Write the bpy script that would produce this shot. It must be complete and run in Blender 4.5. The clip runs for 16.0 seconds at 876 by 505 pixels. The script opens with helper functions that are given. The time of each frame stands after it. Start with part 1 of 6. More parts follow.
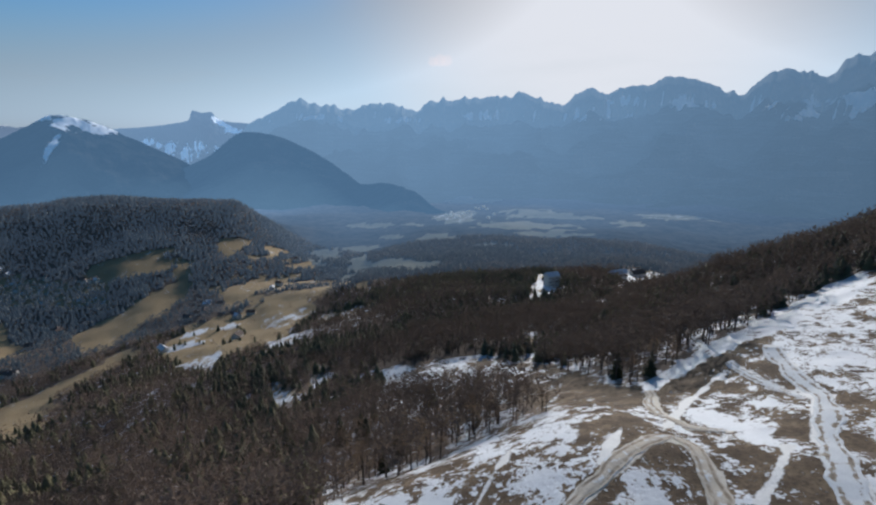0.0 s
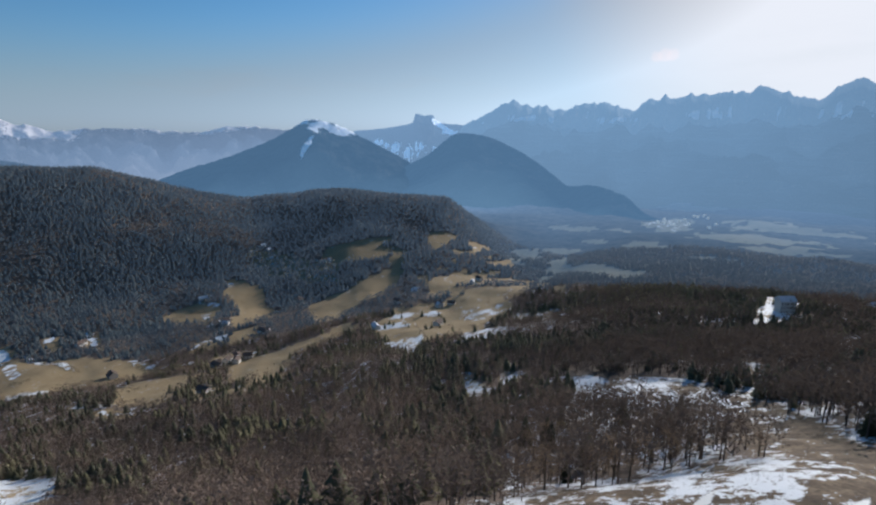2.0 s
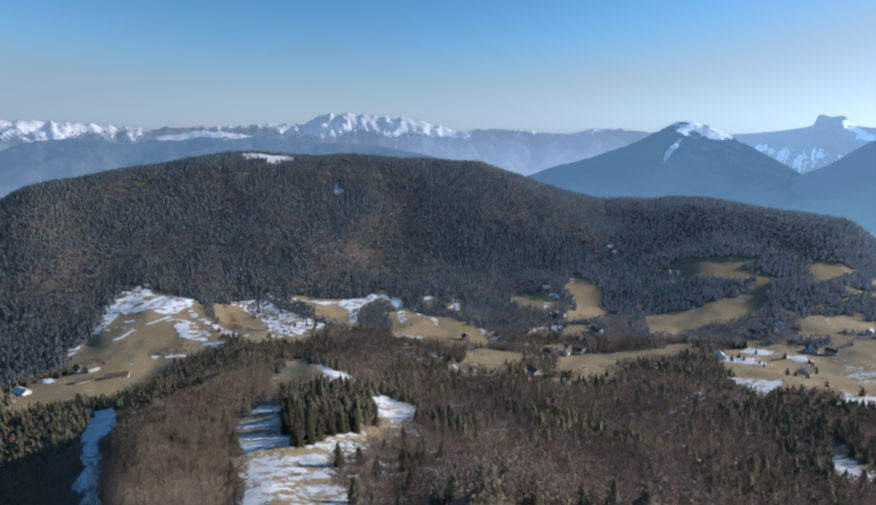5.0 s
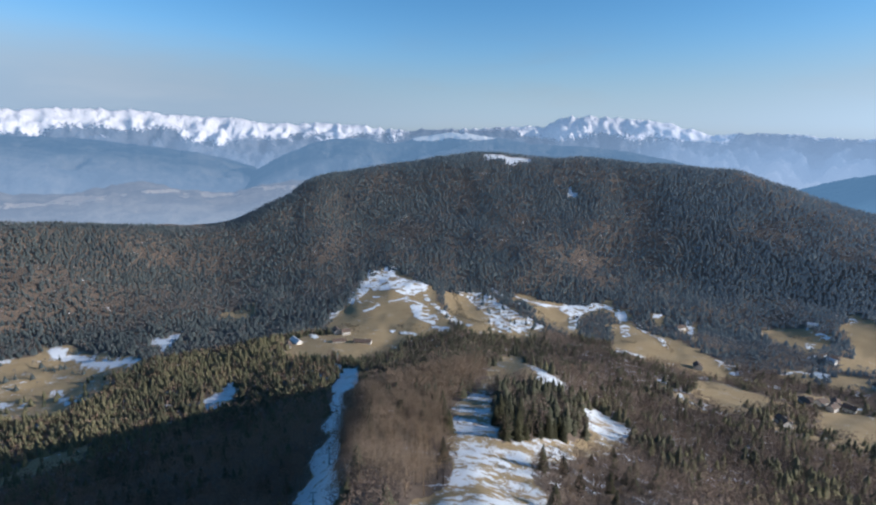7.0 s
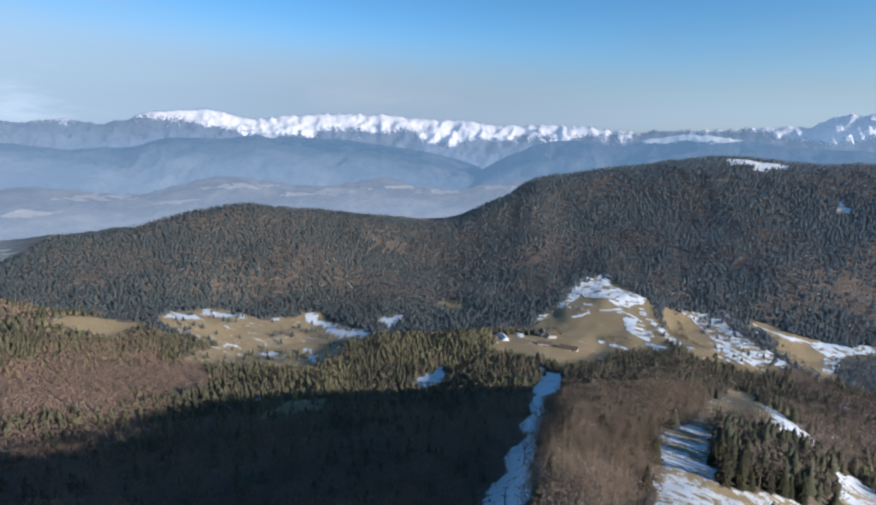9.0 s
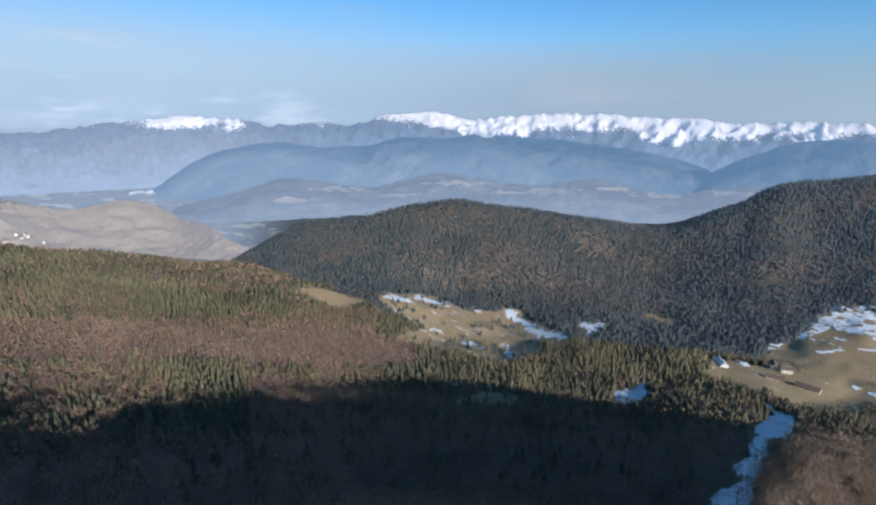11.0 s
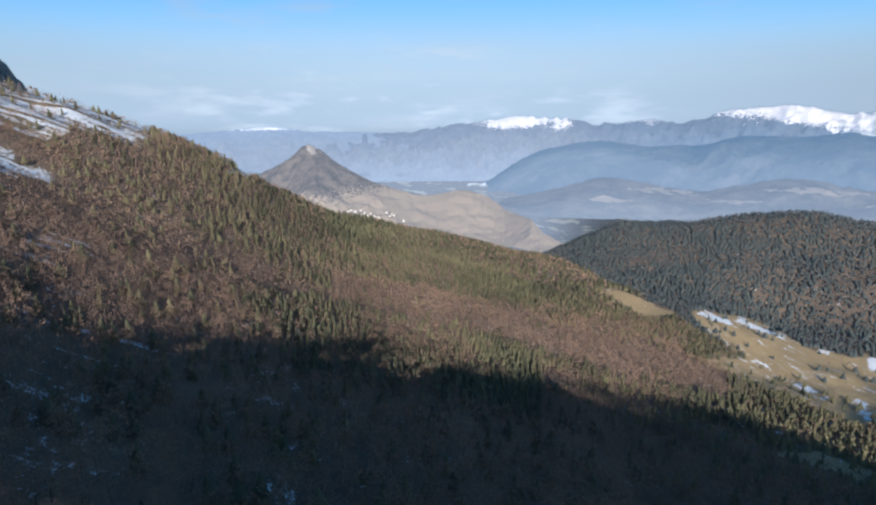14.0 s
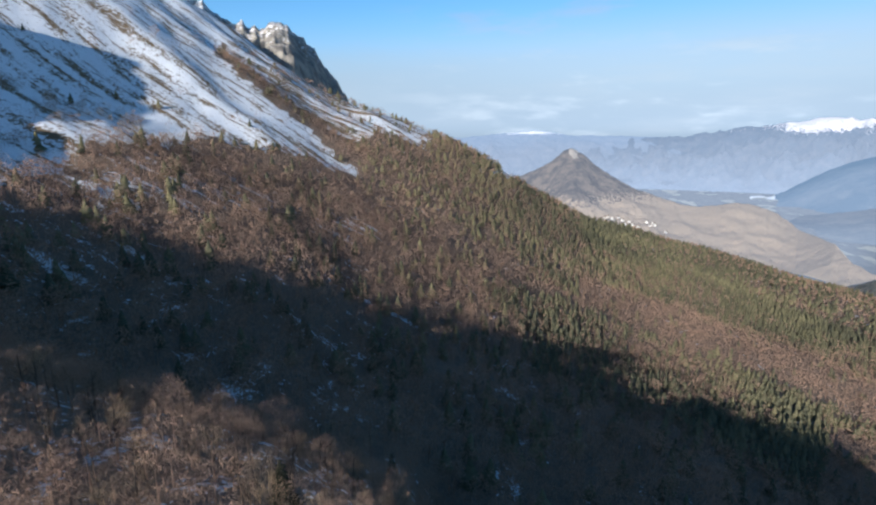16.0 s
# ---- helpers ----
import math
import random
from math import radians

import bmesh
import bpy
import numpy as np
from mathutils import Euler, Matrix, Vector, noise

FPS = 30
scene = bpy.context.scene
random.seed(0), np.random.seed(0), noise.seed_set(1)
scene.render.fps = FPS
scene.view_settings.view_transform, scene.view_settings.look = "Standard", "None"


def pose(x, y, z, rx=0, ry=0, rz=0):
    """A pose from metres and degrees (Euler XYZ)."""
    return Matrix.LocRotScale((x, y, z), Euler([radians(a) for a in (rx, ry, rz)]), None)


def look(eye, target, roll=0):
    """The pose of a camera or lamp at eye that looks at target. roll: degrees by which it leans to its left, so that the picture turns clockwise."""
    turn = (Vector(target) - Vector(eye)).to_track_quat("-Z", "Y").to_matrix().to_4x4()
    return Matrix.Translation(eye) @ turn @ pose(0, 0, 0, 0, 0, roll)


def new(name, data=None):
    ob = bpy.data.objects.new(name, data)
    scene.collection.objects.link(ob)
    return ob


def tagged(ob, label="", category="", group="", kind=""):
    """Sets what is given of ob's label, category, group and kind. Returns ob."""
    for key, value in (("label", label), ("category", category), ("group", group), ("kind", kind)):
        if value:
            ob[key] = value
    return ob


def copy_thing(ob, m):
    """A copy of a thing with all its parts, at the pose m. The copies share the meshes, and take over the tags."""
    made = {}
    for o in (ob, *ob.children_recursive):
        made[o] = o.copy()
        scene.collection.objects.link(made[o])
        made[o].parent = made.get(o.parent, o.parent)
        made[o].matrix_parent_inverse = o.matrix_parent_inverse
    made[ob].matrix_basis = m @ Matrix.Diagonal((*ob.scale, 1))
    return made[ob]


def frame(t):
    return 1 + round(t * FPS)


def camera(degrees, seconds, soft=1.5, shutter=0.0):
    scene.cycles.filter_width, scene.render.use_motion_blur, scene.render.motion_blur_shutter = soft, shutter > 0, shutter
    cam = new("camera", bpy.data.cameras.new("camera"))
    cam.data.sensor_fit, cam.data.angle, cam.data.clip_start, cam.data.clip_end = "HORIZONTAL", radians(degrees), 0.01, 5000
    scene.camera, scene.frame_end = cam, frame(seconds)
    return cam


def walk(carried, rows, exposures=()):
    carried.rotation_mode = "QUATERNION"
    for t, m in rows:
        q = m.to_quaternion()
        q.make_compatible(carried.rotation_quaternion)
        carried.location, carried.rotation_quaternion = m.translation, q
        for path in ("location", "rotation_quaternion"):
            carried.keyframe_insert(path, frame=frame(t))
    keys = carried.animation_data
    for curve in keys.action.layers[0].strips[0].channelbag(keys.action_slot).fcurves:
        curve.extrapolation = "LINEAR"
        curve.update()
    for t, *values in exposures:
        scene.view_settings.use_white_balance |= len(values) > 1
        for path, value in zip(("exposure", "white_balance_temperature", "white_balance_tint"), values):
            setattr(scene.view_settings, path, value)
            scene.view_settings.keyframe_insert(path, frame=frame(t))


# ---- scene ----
# ---------------------------------------------------------------- camera
cam = camera(79.55, 16.0, soft=2.3)
EYE = 400.0          # height of the hovering camera over the zero level of the valley
PATH = [(0, 0.00, -13.47, 0.02), (0.5, 4.87, -13.50, 0.03), (1, 10.02, -13.40, 0.15), (1.5, 16.00, -13.31, 0.26),
        (2, 22.00, -13.29, 0.45), (2.5, 28.21, -13.27, 0.40), (3, 34.42, -13.26, 0.56), (3.5, 40.67, -13.21, 0.67),
        (4, 46.80, -13.15, 0.42), (6.5, 78.34, -12.89, -0.67), (7, 84.40, -12.91, -0.69), (7.5, 90.40, -12.95, -0.82),
        (8, 96.33, -12.97, -0.70), (8.5, 102.15, -12.94, -0.53), (9, 107.90, -12.96, -0.53), (11.5, 135.87, -13.18, 0.01),
        (12, 141.35, -13.22, 0.12), (12.5, 146.99, -13.25, 0.09), (13, 152.63, -13.29, 0.18), (13.5, 158.29, -13.26, 0.25),
        (14, 163.94, -13.22, 0.37), (14.5, 169.81, -13.11, 0.33), (15, 176.82, -12.97, 0.51), (15.5, 183.90, -12.83, 0.56),
        (16, 191.45, -12.66, 0.29)]
walk(cam, [(t, pose(0, 0, EYE, 90 + p, r, y)) for t, y, p, r in PATH],
     exposures=[(0, 0.66, 5850, 10), (2, 0.82, 5800, 10), (4, 1.09, 5720, 10), (6.5, 1.32, 5700, 10), (9, 1.36, 5700, 10), (12, 1.37, 5750, 10), (16, 1.54, 5900, 10)])

# ---------------------------------------------------------------- sky and sun
SUN_EL, SUN_AZ = 18.0, 16.0      # degrees; the azimuth runs from +y towards +x
world = bpy.data.worlds.new("sky")
scene.world = world
world.use_nodes = True
wn = world.node_tree.nodes
sky = wn.new("ShaderNodeTexSky")
sky.sky_type, sky.sun_disc = "NISHITA", False
sky.sun_elevation, sky.sun_rotation = radians(SUN_EL), radians(SUN_AZ)
sky.altitude, sky.air_density, sky.dust_density, sky.ozone_density = 1400, 0.95, 0.72, 1.6
wn["Background"].inputs["Strength"].default_value = 0.056
links = world.node_tree.links


def sky_math(op, a, b):
    n = wn.new("ShaderNodeMath")
    n.operation = op
    for k, v in enumerate((a, b)):
        if isinstance(v, float):
            n.inputs[k].default_value = v
        else:
            links.new(v, n.inputs[k])
    return n.outputs[0]


def sky_mix(fac, a, b):
    n = wn.new("ShaderNodeMix")
    n.data_type = "RGBA"
    for k, v in ((0, fac), (6, a), (7, b)):
        links.new(v, n.inputs[k])
    return n.outputs[2]


def sky_step(value, low, high, top):
    n = wn.new("ShaderNodeMapRange")
    n.interpolation_type = "SMOOTHSTEP"
    links.new(value, n.inputs["Value"])
    n.inputs["From Min"].default_value, n.inputs["From Max"].default_value, n.inputs["To Max"].default_value = low, high, top
    return n.outputs["Result"]


# moist air pales the sky: a bluish mist along the horizon, a creamy glow round the sun, thin cirrus over both
tone = wn.new("ShaderNodeHueSaturation")
tone.inputs["Saturation"].default_value, tone.inputs["Hue"].default_value = 1.26, 0.494
links.new(sky.outputs["Color"], tone.inputs["Color"])
grey = wn.new("ShaderNodeRGBToBW")
links.new(sky.outputs["Color"], grey.inputs["Color"])
grey = sky_math("MINIMUM", grey.outputs[0], 10.3)
place = wn.new("ShaderNodeTexCoord")


def sky_paint(*rgb):
    """A tint that keeps the sky's own brightness."""
    n = wn.new("ShaderNodeCombineColor")
    for k, v in enumerate(rgb):
        links.new(sky_math("MULTIPLY", grey, v), n.inputs[k])
    return n.outputs[0]


def wisps(scale, turn, size, rough):
    m, n = wn.new("ShaderNodeMapping"), wn.new("ShaderNodeTexNoise")
    m.inputs["Scale"].default_value, m.inputs["Rotation"].default_value = scale, turn
    links.new(place.outputs["Generated"], m.inputs["Vector"])
    n.inputs["Scale"].default_value, n.inputs["Detail"].default_value, n.inputs["Roughness"].default_value = size, 7, rough
    links.new(m.outputs["Vector"], n.inputs["Vector"])
    return n.outputs["Fac"]


def sky_angle(azimuth, elevation):
    """Cosine of the angle to a direction of the sky."""
    n = wn.new("ShaderNodeVectorMath")
    n.operation = "DOT_PRODUCT"
    links.new(place.outputs["Generated"], n.inputs[0])
    a, e = radians(azimuth), radians(elevation)
    n.inputs[1].default_value = (math.sin(a) * math.cos(e), math.cos(a) * math.cos(e), math.sin(e))
    return n.outputs["Value"]


axes = wn.new("ShaderNodeSeparateXYZ")
links.new(place.outputs["Generated"], axes.inputs[0])
level = sky_math("SUBTRACT", 1.0, axes.outputs[2])
moist = sky_mix(sky_step(grey, 3.3, 6.2, 0.7), tone.outputs["Color"], sky_paint(0.62, 0.72, 0.81))
moist = sky_mix(sky_step(level, 0.80, 1.0, 0.75), moist, sky_paint(0.55, 0.69, 0.82))
north = sky_math("MULTIPLY", sky_step(sky_angle(205, 4), 0.15, 0.92, 0.95), sky_step(level, 0.84, 0.98, 1.0))
moist = sky_mix(north, moist, sky_paint(0.345, 0.425, 0.5))
moist = sky_mix(sky_step(sky_angle(SUN_AZ, SUN_EL), 0.875, 0.988, 0.95), moist, sky_paint(0.88, 0.845, 0.82))
thin = sky_math("MULTIPLY", sky_step(wisps((1.3, 1.3, 7.0), (0.12, 0.08, 0.4), 1.7, 0.6), 0.48, 0.74, 0.26), sky_step(level, 0.78, 0.92, 1.0))
moist = sky_mix(thin, moist, sky_paint(0.66, 0.68, 0.68))
streak = sky_math("MULTIPLY", sky_step(wisps((2.2, 1.0, 9.0), (0.3, 0.1, 1.1), 2.6, 0.55), 0.52, 0.72, 0.36), sky_step(sky_angle(195, 12), 0.80, 0.97, 1.0))
moist = sky_mix(streak, moist, sky_paint(0.78, 0.84, 0.88))
for az, el, size in ((-0.5, 6.5, 0.99997), (0.2, 6.65, 0.99995), (0.9, 6.6, 0.99996)):      # one small cloud
    puff = sky_math("ADD", sky_angle(az, el), sky_math("MULTIPLY", sky_math("SUBTRACT", wisps((1.0, 1.0, 2.6), (0, 0, 0), 30.0, 0.6), 0.5), 0.0001))
    moist = sky_mix(sky_step(puff, size - 0.00003, size + 0.00003, 0.6), moist, sky_paint(0.95, 0.86, 0.84))
links.new(moist, wn["Background"].inputs["Color"])

sun = new("sun", bpy.data.lights.new("sun", "SUN"))
sun.data.energy, sun.data.angle, sun.data.color = 2.5, radians(0.53), (1.0, 0.93, 0.82)
d = Vector((math.sin(radians(SUN_AZ)) * math.cos(radians(SUN_EL)), math.cos(radians(SUN_AZ)) * math.cos(radians(SUN_EL)), math.sin(radians(SUN_EL))))
sun.matrix_world = look(d * 3000, (0, 0, 0))
# ---------------------------------------------------------------- materials
class Nodes:
    """Short hand for building a node material."""

    def __init__(self, name):
        self.mat = bpy.data.materials.new(name)
        self.mat.use_nodes = True
        self.tree = self.mat.node_tree
        self.bsdf = self.tree.nodes["Principled BSDF"]
        self.bsdf.inputs["Specular IOR Level"].default_value = 0.2

    def put(self, socket, value):
        if isinstance(value, bpy.types.NodeSocket):
            self.tree.links.new(value, socket)
        elif isinstance(value, tuple) and len(value) == 3 and socket.type == "RGBA":
            socket.default_value = (*value, 1)
        else:
            socket.default_value = value

    def attr(self, name):
        n = self.tree.nodes.new("ShaderNodeAttribute")
        n.attribute_name = name
        return n.outputs["Fac"]

    def noise(self, scale, detail=5.0, rough=0.55, stretch=None, out="Fac"):
        c = self.tree.nodes.new("ShaderNodeTexCoord").outputs["Object"]
        if stretch:
            m = self.tree.nodes.new("ShaderNodeMapping")
            m.inputs["Scale"].default_value, m.inputs["Rotation"].default_value = stretch[:3], (0, 0, radians(stretch[3]))
            self.tree.links.new(c, m.inputs["Vector"])
            c = m.outputs["Vector"]
        n = self.tree.nodes.new("ShaderNodeTexNoise")
        n.inputs["Scale"].default_value, n.inputs["Detail"].default_value, n.inputs["Roughness"].default_value = scale, detail, rough
        self.tree.links.new(c, n.inputs["Vector"])
        return n.outputs[out]

    def math(self, op, a, b=0.0, clamp=False):
        n = self.tree.nodes.new("ShaderNodeMath")
        n.operation, n.use_clamp = op, clamp
        self.put(n.inputs[0], a)
        self.put(n.inputs[1], b)
        return n.outputs[0]

    def step(self, value, low, high):
        n = self.tree.nodes.new("ShaderNodeMapRange")
        n.interpolation_type = "SMOOTHSTEP"
        self.put(n.inputs["Value"], value)
        n.inputs["From Min"].default_value, n.inputs["From Max"].default_value = low, high
        return n.outputs["Result"]

    def mix(self, fac, a, b):
        n = self.tree.nodes.new("ShaderNodeMix")
        n.data_type = "RGBA"
        self.put(n.inputs[0], fac)
        self.put(n.inputs[6], a)
        self.put(n.inputs[7], b)
        return n.outputs[2]

    def bump(self, height_value, strength, distance):
        n = self.tree.nodes.new("ShaderNodeBump")
        n.inputs["Strength"].default_value, n.inputs["Distance"].default_value = strength, distance
        self.put(n.inputs["Height"], height_value)
        self.tree.links.new(n.outputs["Normal"], self.bsdf.inputs["Normal"])

    def thin(self, colour, share):
        """Lets part of the light through, as needles and twigs do."""
        t, m = self.tree.nodes.new("ShaderNodeBsdfTranslucent"), self.tree.nodes.new("ShaderNodeMixShader")
        self.put(t.inputs["Color"], colour)
        m.inputs[0].default_value = share
        self.tree.links.new(self.bsdf.outputs[0], m.inputs[1])
        self.tree.links.new(t.outputs[0], m.inputs[2])
        self.tree.links.new(m.outputs[0], self.tree.nodes["Material Output"].inputs["Surface"])

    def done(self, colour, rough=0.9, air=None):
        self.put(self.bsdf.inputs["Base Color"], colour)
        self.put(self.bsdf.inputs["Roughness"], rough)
        if air:                       # emission painted on as haze, for the deep air in front of a distant backdrop
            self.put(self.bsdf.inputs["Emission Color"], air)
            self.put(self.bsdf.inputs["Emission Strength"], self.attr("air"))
        return self.mat


def ground_material():
    n = Nodes("ground")
    fine, mid, broad = n.noise(1.1, 6, 0.65), n.noise(0.16, 6, 0.6), n.noise(0.02, 4)
    litter = n.mix(mid, (0.11, 0.082, 0.062), (0.23, 0.165, 0.12))
    meadow = n.mix(n.noise(0.05, 5), (0.28, 0.19, 0.1), (0.45, 0.33, 0.18))
    meadow = n.mix(n.step(fine, 0.45, 0.8), meadow, (0.085, 0.06, 0.035))
    earth = n.mix(n.step(mid, 0.3, 0.7), (0.09, 0.06, 0.036), (0.23, 0.16, 0.096))
    meadow = n.mix(n.attr("earth"), meadow, n.mix(n.step(fine, 0.4, 0.75), earth, (0.06, 0.042, 0.029)))
    c = n.mix(n.step(n.attr("open"), 0.35, 0.65), litter, meadow)
    dirt = n.mix(n.noise(0.7, 5), (0.52, 0.455, 0.365), (0.8, 0.74, 0.64))
    c = n.mix(n.step(n.math("ADD", n.attr("dirt"), n.math("MULTIPLY", n.math("SUBTRACT", n.math("ADD", n.math("MULTIPLY", fine, 0.6), n.math("MULTIPLY", mid, 0.4)), 0.5), 1.6)), 0.35, 0.6), c, dirt)
    streak = n.noise(0.09, 6, 0.62, (1.0, 0.45, 1.0, 25))
    patch = n.math("ADD", n.math("MULTIPLY", streak, 0.75), n.math("MULTIPLY", mid, 0.25))
    fall = n.noise(0.05, 7, 0.62, (0.09, 2.0, 0.5, -14))
    patch = n.mix(n.attr("steep"), patch, n.math("ADD", n.math("MULTIPLY", fall, 0.8), n.math("MULTIPLY", mid, 0.2)))
    snow = n.math("ADD", n.math("SUBTRACT", n.attr("snow"), 0.5), n.math("MULTIPLY", n.math("SUBTRACT", patch, 0.5), 3.0))
    snow = n.math("ADD", snow, n.math("MULTIPLY", n.math("SUBTRACT", fine, 0.5), 1.25))
    snow = n.math("ADD", snow, n.math("MULTIPLY", n.math("SUBTRACT", n.noise(0.38, 5, 0.6), 0.5), 1.3))
    snow = n.math("SUBTRACT", snow, n.math("MULTIPLY", n.attr("dirt"), 0.5))
    pack = n.math("ADD", n.attr("pack"), n.math("MULTIPLY", n.math("SUBTRACT", fine, 0.5), 1.1))
    snow = n.math("MAXIMUM", n.step(snow, 0.0, 0.1), n.step(pack, 0.4, 0.65))
    snow = n.math("MULTIPLY", snow, n.math("SUBTRACT", 1.0, n.step(n.attr("dark"), 0.3, 0.7)))
    white = n.mix(n.noise(0.35, 6), (0.62, 0.62, 0.635), (0.78, 0.78, 0.79))
    white = n.mix(n.math("MULTIPLY", n.step(n.attr("pack"), 0.3, 0.7), 0.4), white, (0.68, 0.62, 0.53))
    c = n.mix(snow, c, white)
    n.bump(n.math("ADD", n.math("MULTIPLY", fine, 0.5), mid), 0.6, 0.6)
    return n.done(c, n.math("SUBTRACT", 0.95, n.math("MULTIPLY", snow, 0.3)))


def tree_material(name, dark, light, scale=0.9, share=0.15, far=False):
    """Needles or twigs; 'tint' tells one tree of a stand from the next and, in bare woods, makes up for shade. Far
    woods belong to the backdrop and glow with painted haze.
    """
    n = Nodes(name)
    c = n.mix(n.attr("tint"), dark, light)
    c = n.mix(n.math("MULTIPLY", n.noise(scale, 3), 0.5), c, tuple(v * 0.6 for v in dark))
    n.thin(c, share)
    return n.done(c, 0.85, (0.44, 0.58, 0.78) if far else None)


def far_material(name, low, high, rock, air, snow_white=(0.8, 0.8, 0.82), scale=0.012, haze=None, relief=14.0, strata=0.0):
    """Wooded and rocky flanks with snow; deep air is painted on as a glow, thicker (haze) low down."""
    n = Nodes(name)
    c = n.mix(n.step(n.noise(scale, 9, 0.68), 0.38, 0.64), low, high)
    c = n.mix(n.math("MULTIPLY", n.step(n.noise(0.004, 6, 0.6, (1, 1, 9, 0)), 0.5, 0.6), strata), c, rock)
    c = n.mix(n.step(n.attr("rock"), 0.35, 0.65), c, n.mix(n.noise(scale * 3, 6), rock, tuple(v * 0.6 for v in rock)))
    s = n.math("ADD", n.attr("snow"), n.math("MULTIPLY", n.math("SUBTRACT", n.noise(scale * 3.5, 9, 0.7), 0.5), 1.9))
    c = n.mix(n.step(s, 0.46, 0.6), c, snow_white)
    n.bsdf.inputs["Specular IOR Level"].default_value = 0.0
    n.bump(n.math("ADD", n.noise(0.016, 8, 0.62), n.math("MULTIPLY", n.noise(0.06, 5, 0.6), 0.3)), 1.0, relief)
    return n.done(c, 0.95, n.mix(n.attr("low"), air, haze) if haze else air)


M_GROUND = ground_material()
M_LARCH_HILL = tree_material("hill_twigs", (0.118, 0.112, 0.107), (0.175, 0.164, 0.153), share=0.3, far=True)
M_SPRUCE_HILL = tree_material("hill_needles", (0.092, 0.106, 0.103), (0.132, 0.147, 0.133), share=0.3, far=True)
M_SPRUCE = tree_material("spruce_needles", (0.1, 0.096, 0.058), (0.255, 0.218, 0.112), share=0.15)
M_LARCH = tree_material("bare_twigs", (0.17, 0.112, 0.083), (0.42, 0.268, 0.182), share=0.22)
M_BEECH = tree_material("beech_twigs", (0.145, 0.108, 0.085), (0.385, 0.273, 0.202), share=0.22)
M_PALE_TWIGS = tree_material("pale_twigs", (0.25, 0.178, 0.122), (0.52, 0.385, 0.262), share=0.22)
def drift_material():
    n = Nodes("old_snow")
    c = n.mix(n.step(n.noise(0.25, 6, 0.6), 0.4, 0.75), (0.86, 0.86, 0.87), (0.66, 0.64, 0.61))
    n.bump(n.noise(0.5, 5, 0.6), 0.4, 0.3)
    return n.done(c, 0.7)


M_DRIFT = drift_material()
M_SHRUB = tree_material("shrub_twigs", (0.05, 0.045, 0.035), (0.14, 0.11, 0.075))
M_BARK = tree_material("bark", (0.07, 0.055, 0.042), (0.16, 0.13, 0.105), 3.0)
# ---------------------------------------------------------------- lie of the land
# Cross-sections of the land by bearing (degrees, left of +y): distance in metres and the angle of elevation seen from the hover point.
SECTIONS = {}


def section(bearing, *knots):
    r = [4.0, 20.0] + [k[0] for k in knots]
    z = [-60.0, -60.5] + [k[0] * math.tan(radians(k[1])) for k in knots]
    if r[-1] < 2600 and knots[-1][1] < 3:
        r.append(2800.0), z.append(-378.0)
    r.append(4960.0), z.append(z[-1] - 20 if knots[-1][1] < 3 else z[-1] * 1.5)
    SECTIONS[bearing] = (np.log(np.array(r)), np.array(z))


section(-40, (100, -31), (200, -19), (330, -12.2), (520, -8.0), (800, -9), (1500, -11), (2800, -7.4))
section(-30, (100, -32), (150, -26), (210, -20.5), (300, -17), (450, -12.8), (700, -16), (1200, -12.5), (2000, -9.2), (2800, -7.4))
section(-20, (90, -34), (180, -26), (300, -21.5), (450, -17.6), (700, -15.4), (1200, -12), (2000, -9.1), (2800, -7.4))
section(-10, (90, -36), (180, -29), (280, -25), (450, -20), (700, -16), (1200, -12), (2000, -9.1), (2800, -7.4))
section(0, (90, -37.5), (150, -34), (300, -25.5), (450, -21.5), (700, -17), (1200, -12.3), (2000, -9.1), (2800, -7.4))
section(13, (80, -41), (150, -36), (300, -28), (500, -22.8), (800, -17.8), (1100, -14.9), (1450, -12.4), (2000, -9.2), (2800, -7.4))
section(17, (80, -41), (150, -36.5), (300, -28.5), (500, -23.2), (800, -18.2), (1050, -15.2), (1250, -12.8), (1450, -10.8), (1900, -9.6), (2800, -7.4))
section(22, (80, -41), (150, -37), (300, -29.5), (500, -24), (800, -19), (1000, -16), (1250, -11.5), (1500, -7.5), (1900, -9), (2800, -7.4))
section(31, (80, -41), (150, -37.5), (300, -30), (500, -25), (800, -20), (1000, -17), (1300, -11), (1600, -6.6), (2100, -9), (2800, -7.6))
section(41, (80, -41), (150, -38), (300, -31.5), (500, -26), (800, -21), (1000, -18), (1200, -14.5), (1400, -10), (1650, -6.8), (2200, -9.5))
section(48, (80, -40.5), (150, -37.5), (300, -31.3), (500, -26), (800, -21), (1000, -18), (1180, -15.2), (1400, -9.6), (1680, -5.5), (2250, -9.5))
section(55, (80, -40), (150, -37), (300, -31), (500, -26), (800, -21), (1000, -18), (1150, -16), (1400, -9), (1700, -3.5), (2300, -9.5))
section(64, (100, -42), (150, -39), (230, -33.3), (330, -29.5), (500, -25), (800, -20.5), (1000, -18), (1150, -15.5), (1400, -8.5), (1700, -3.0), (2300, -9.5))
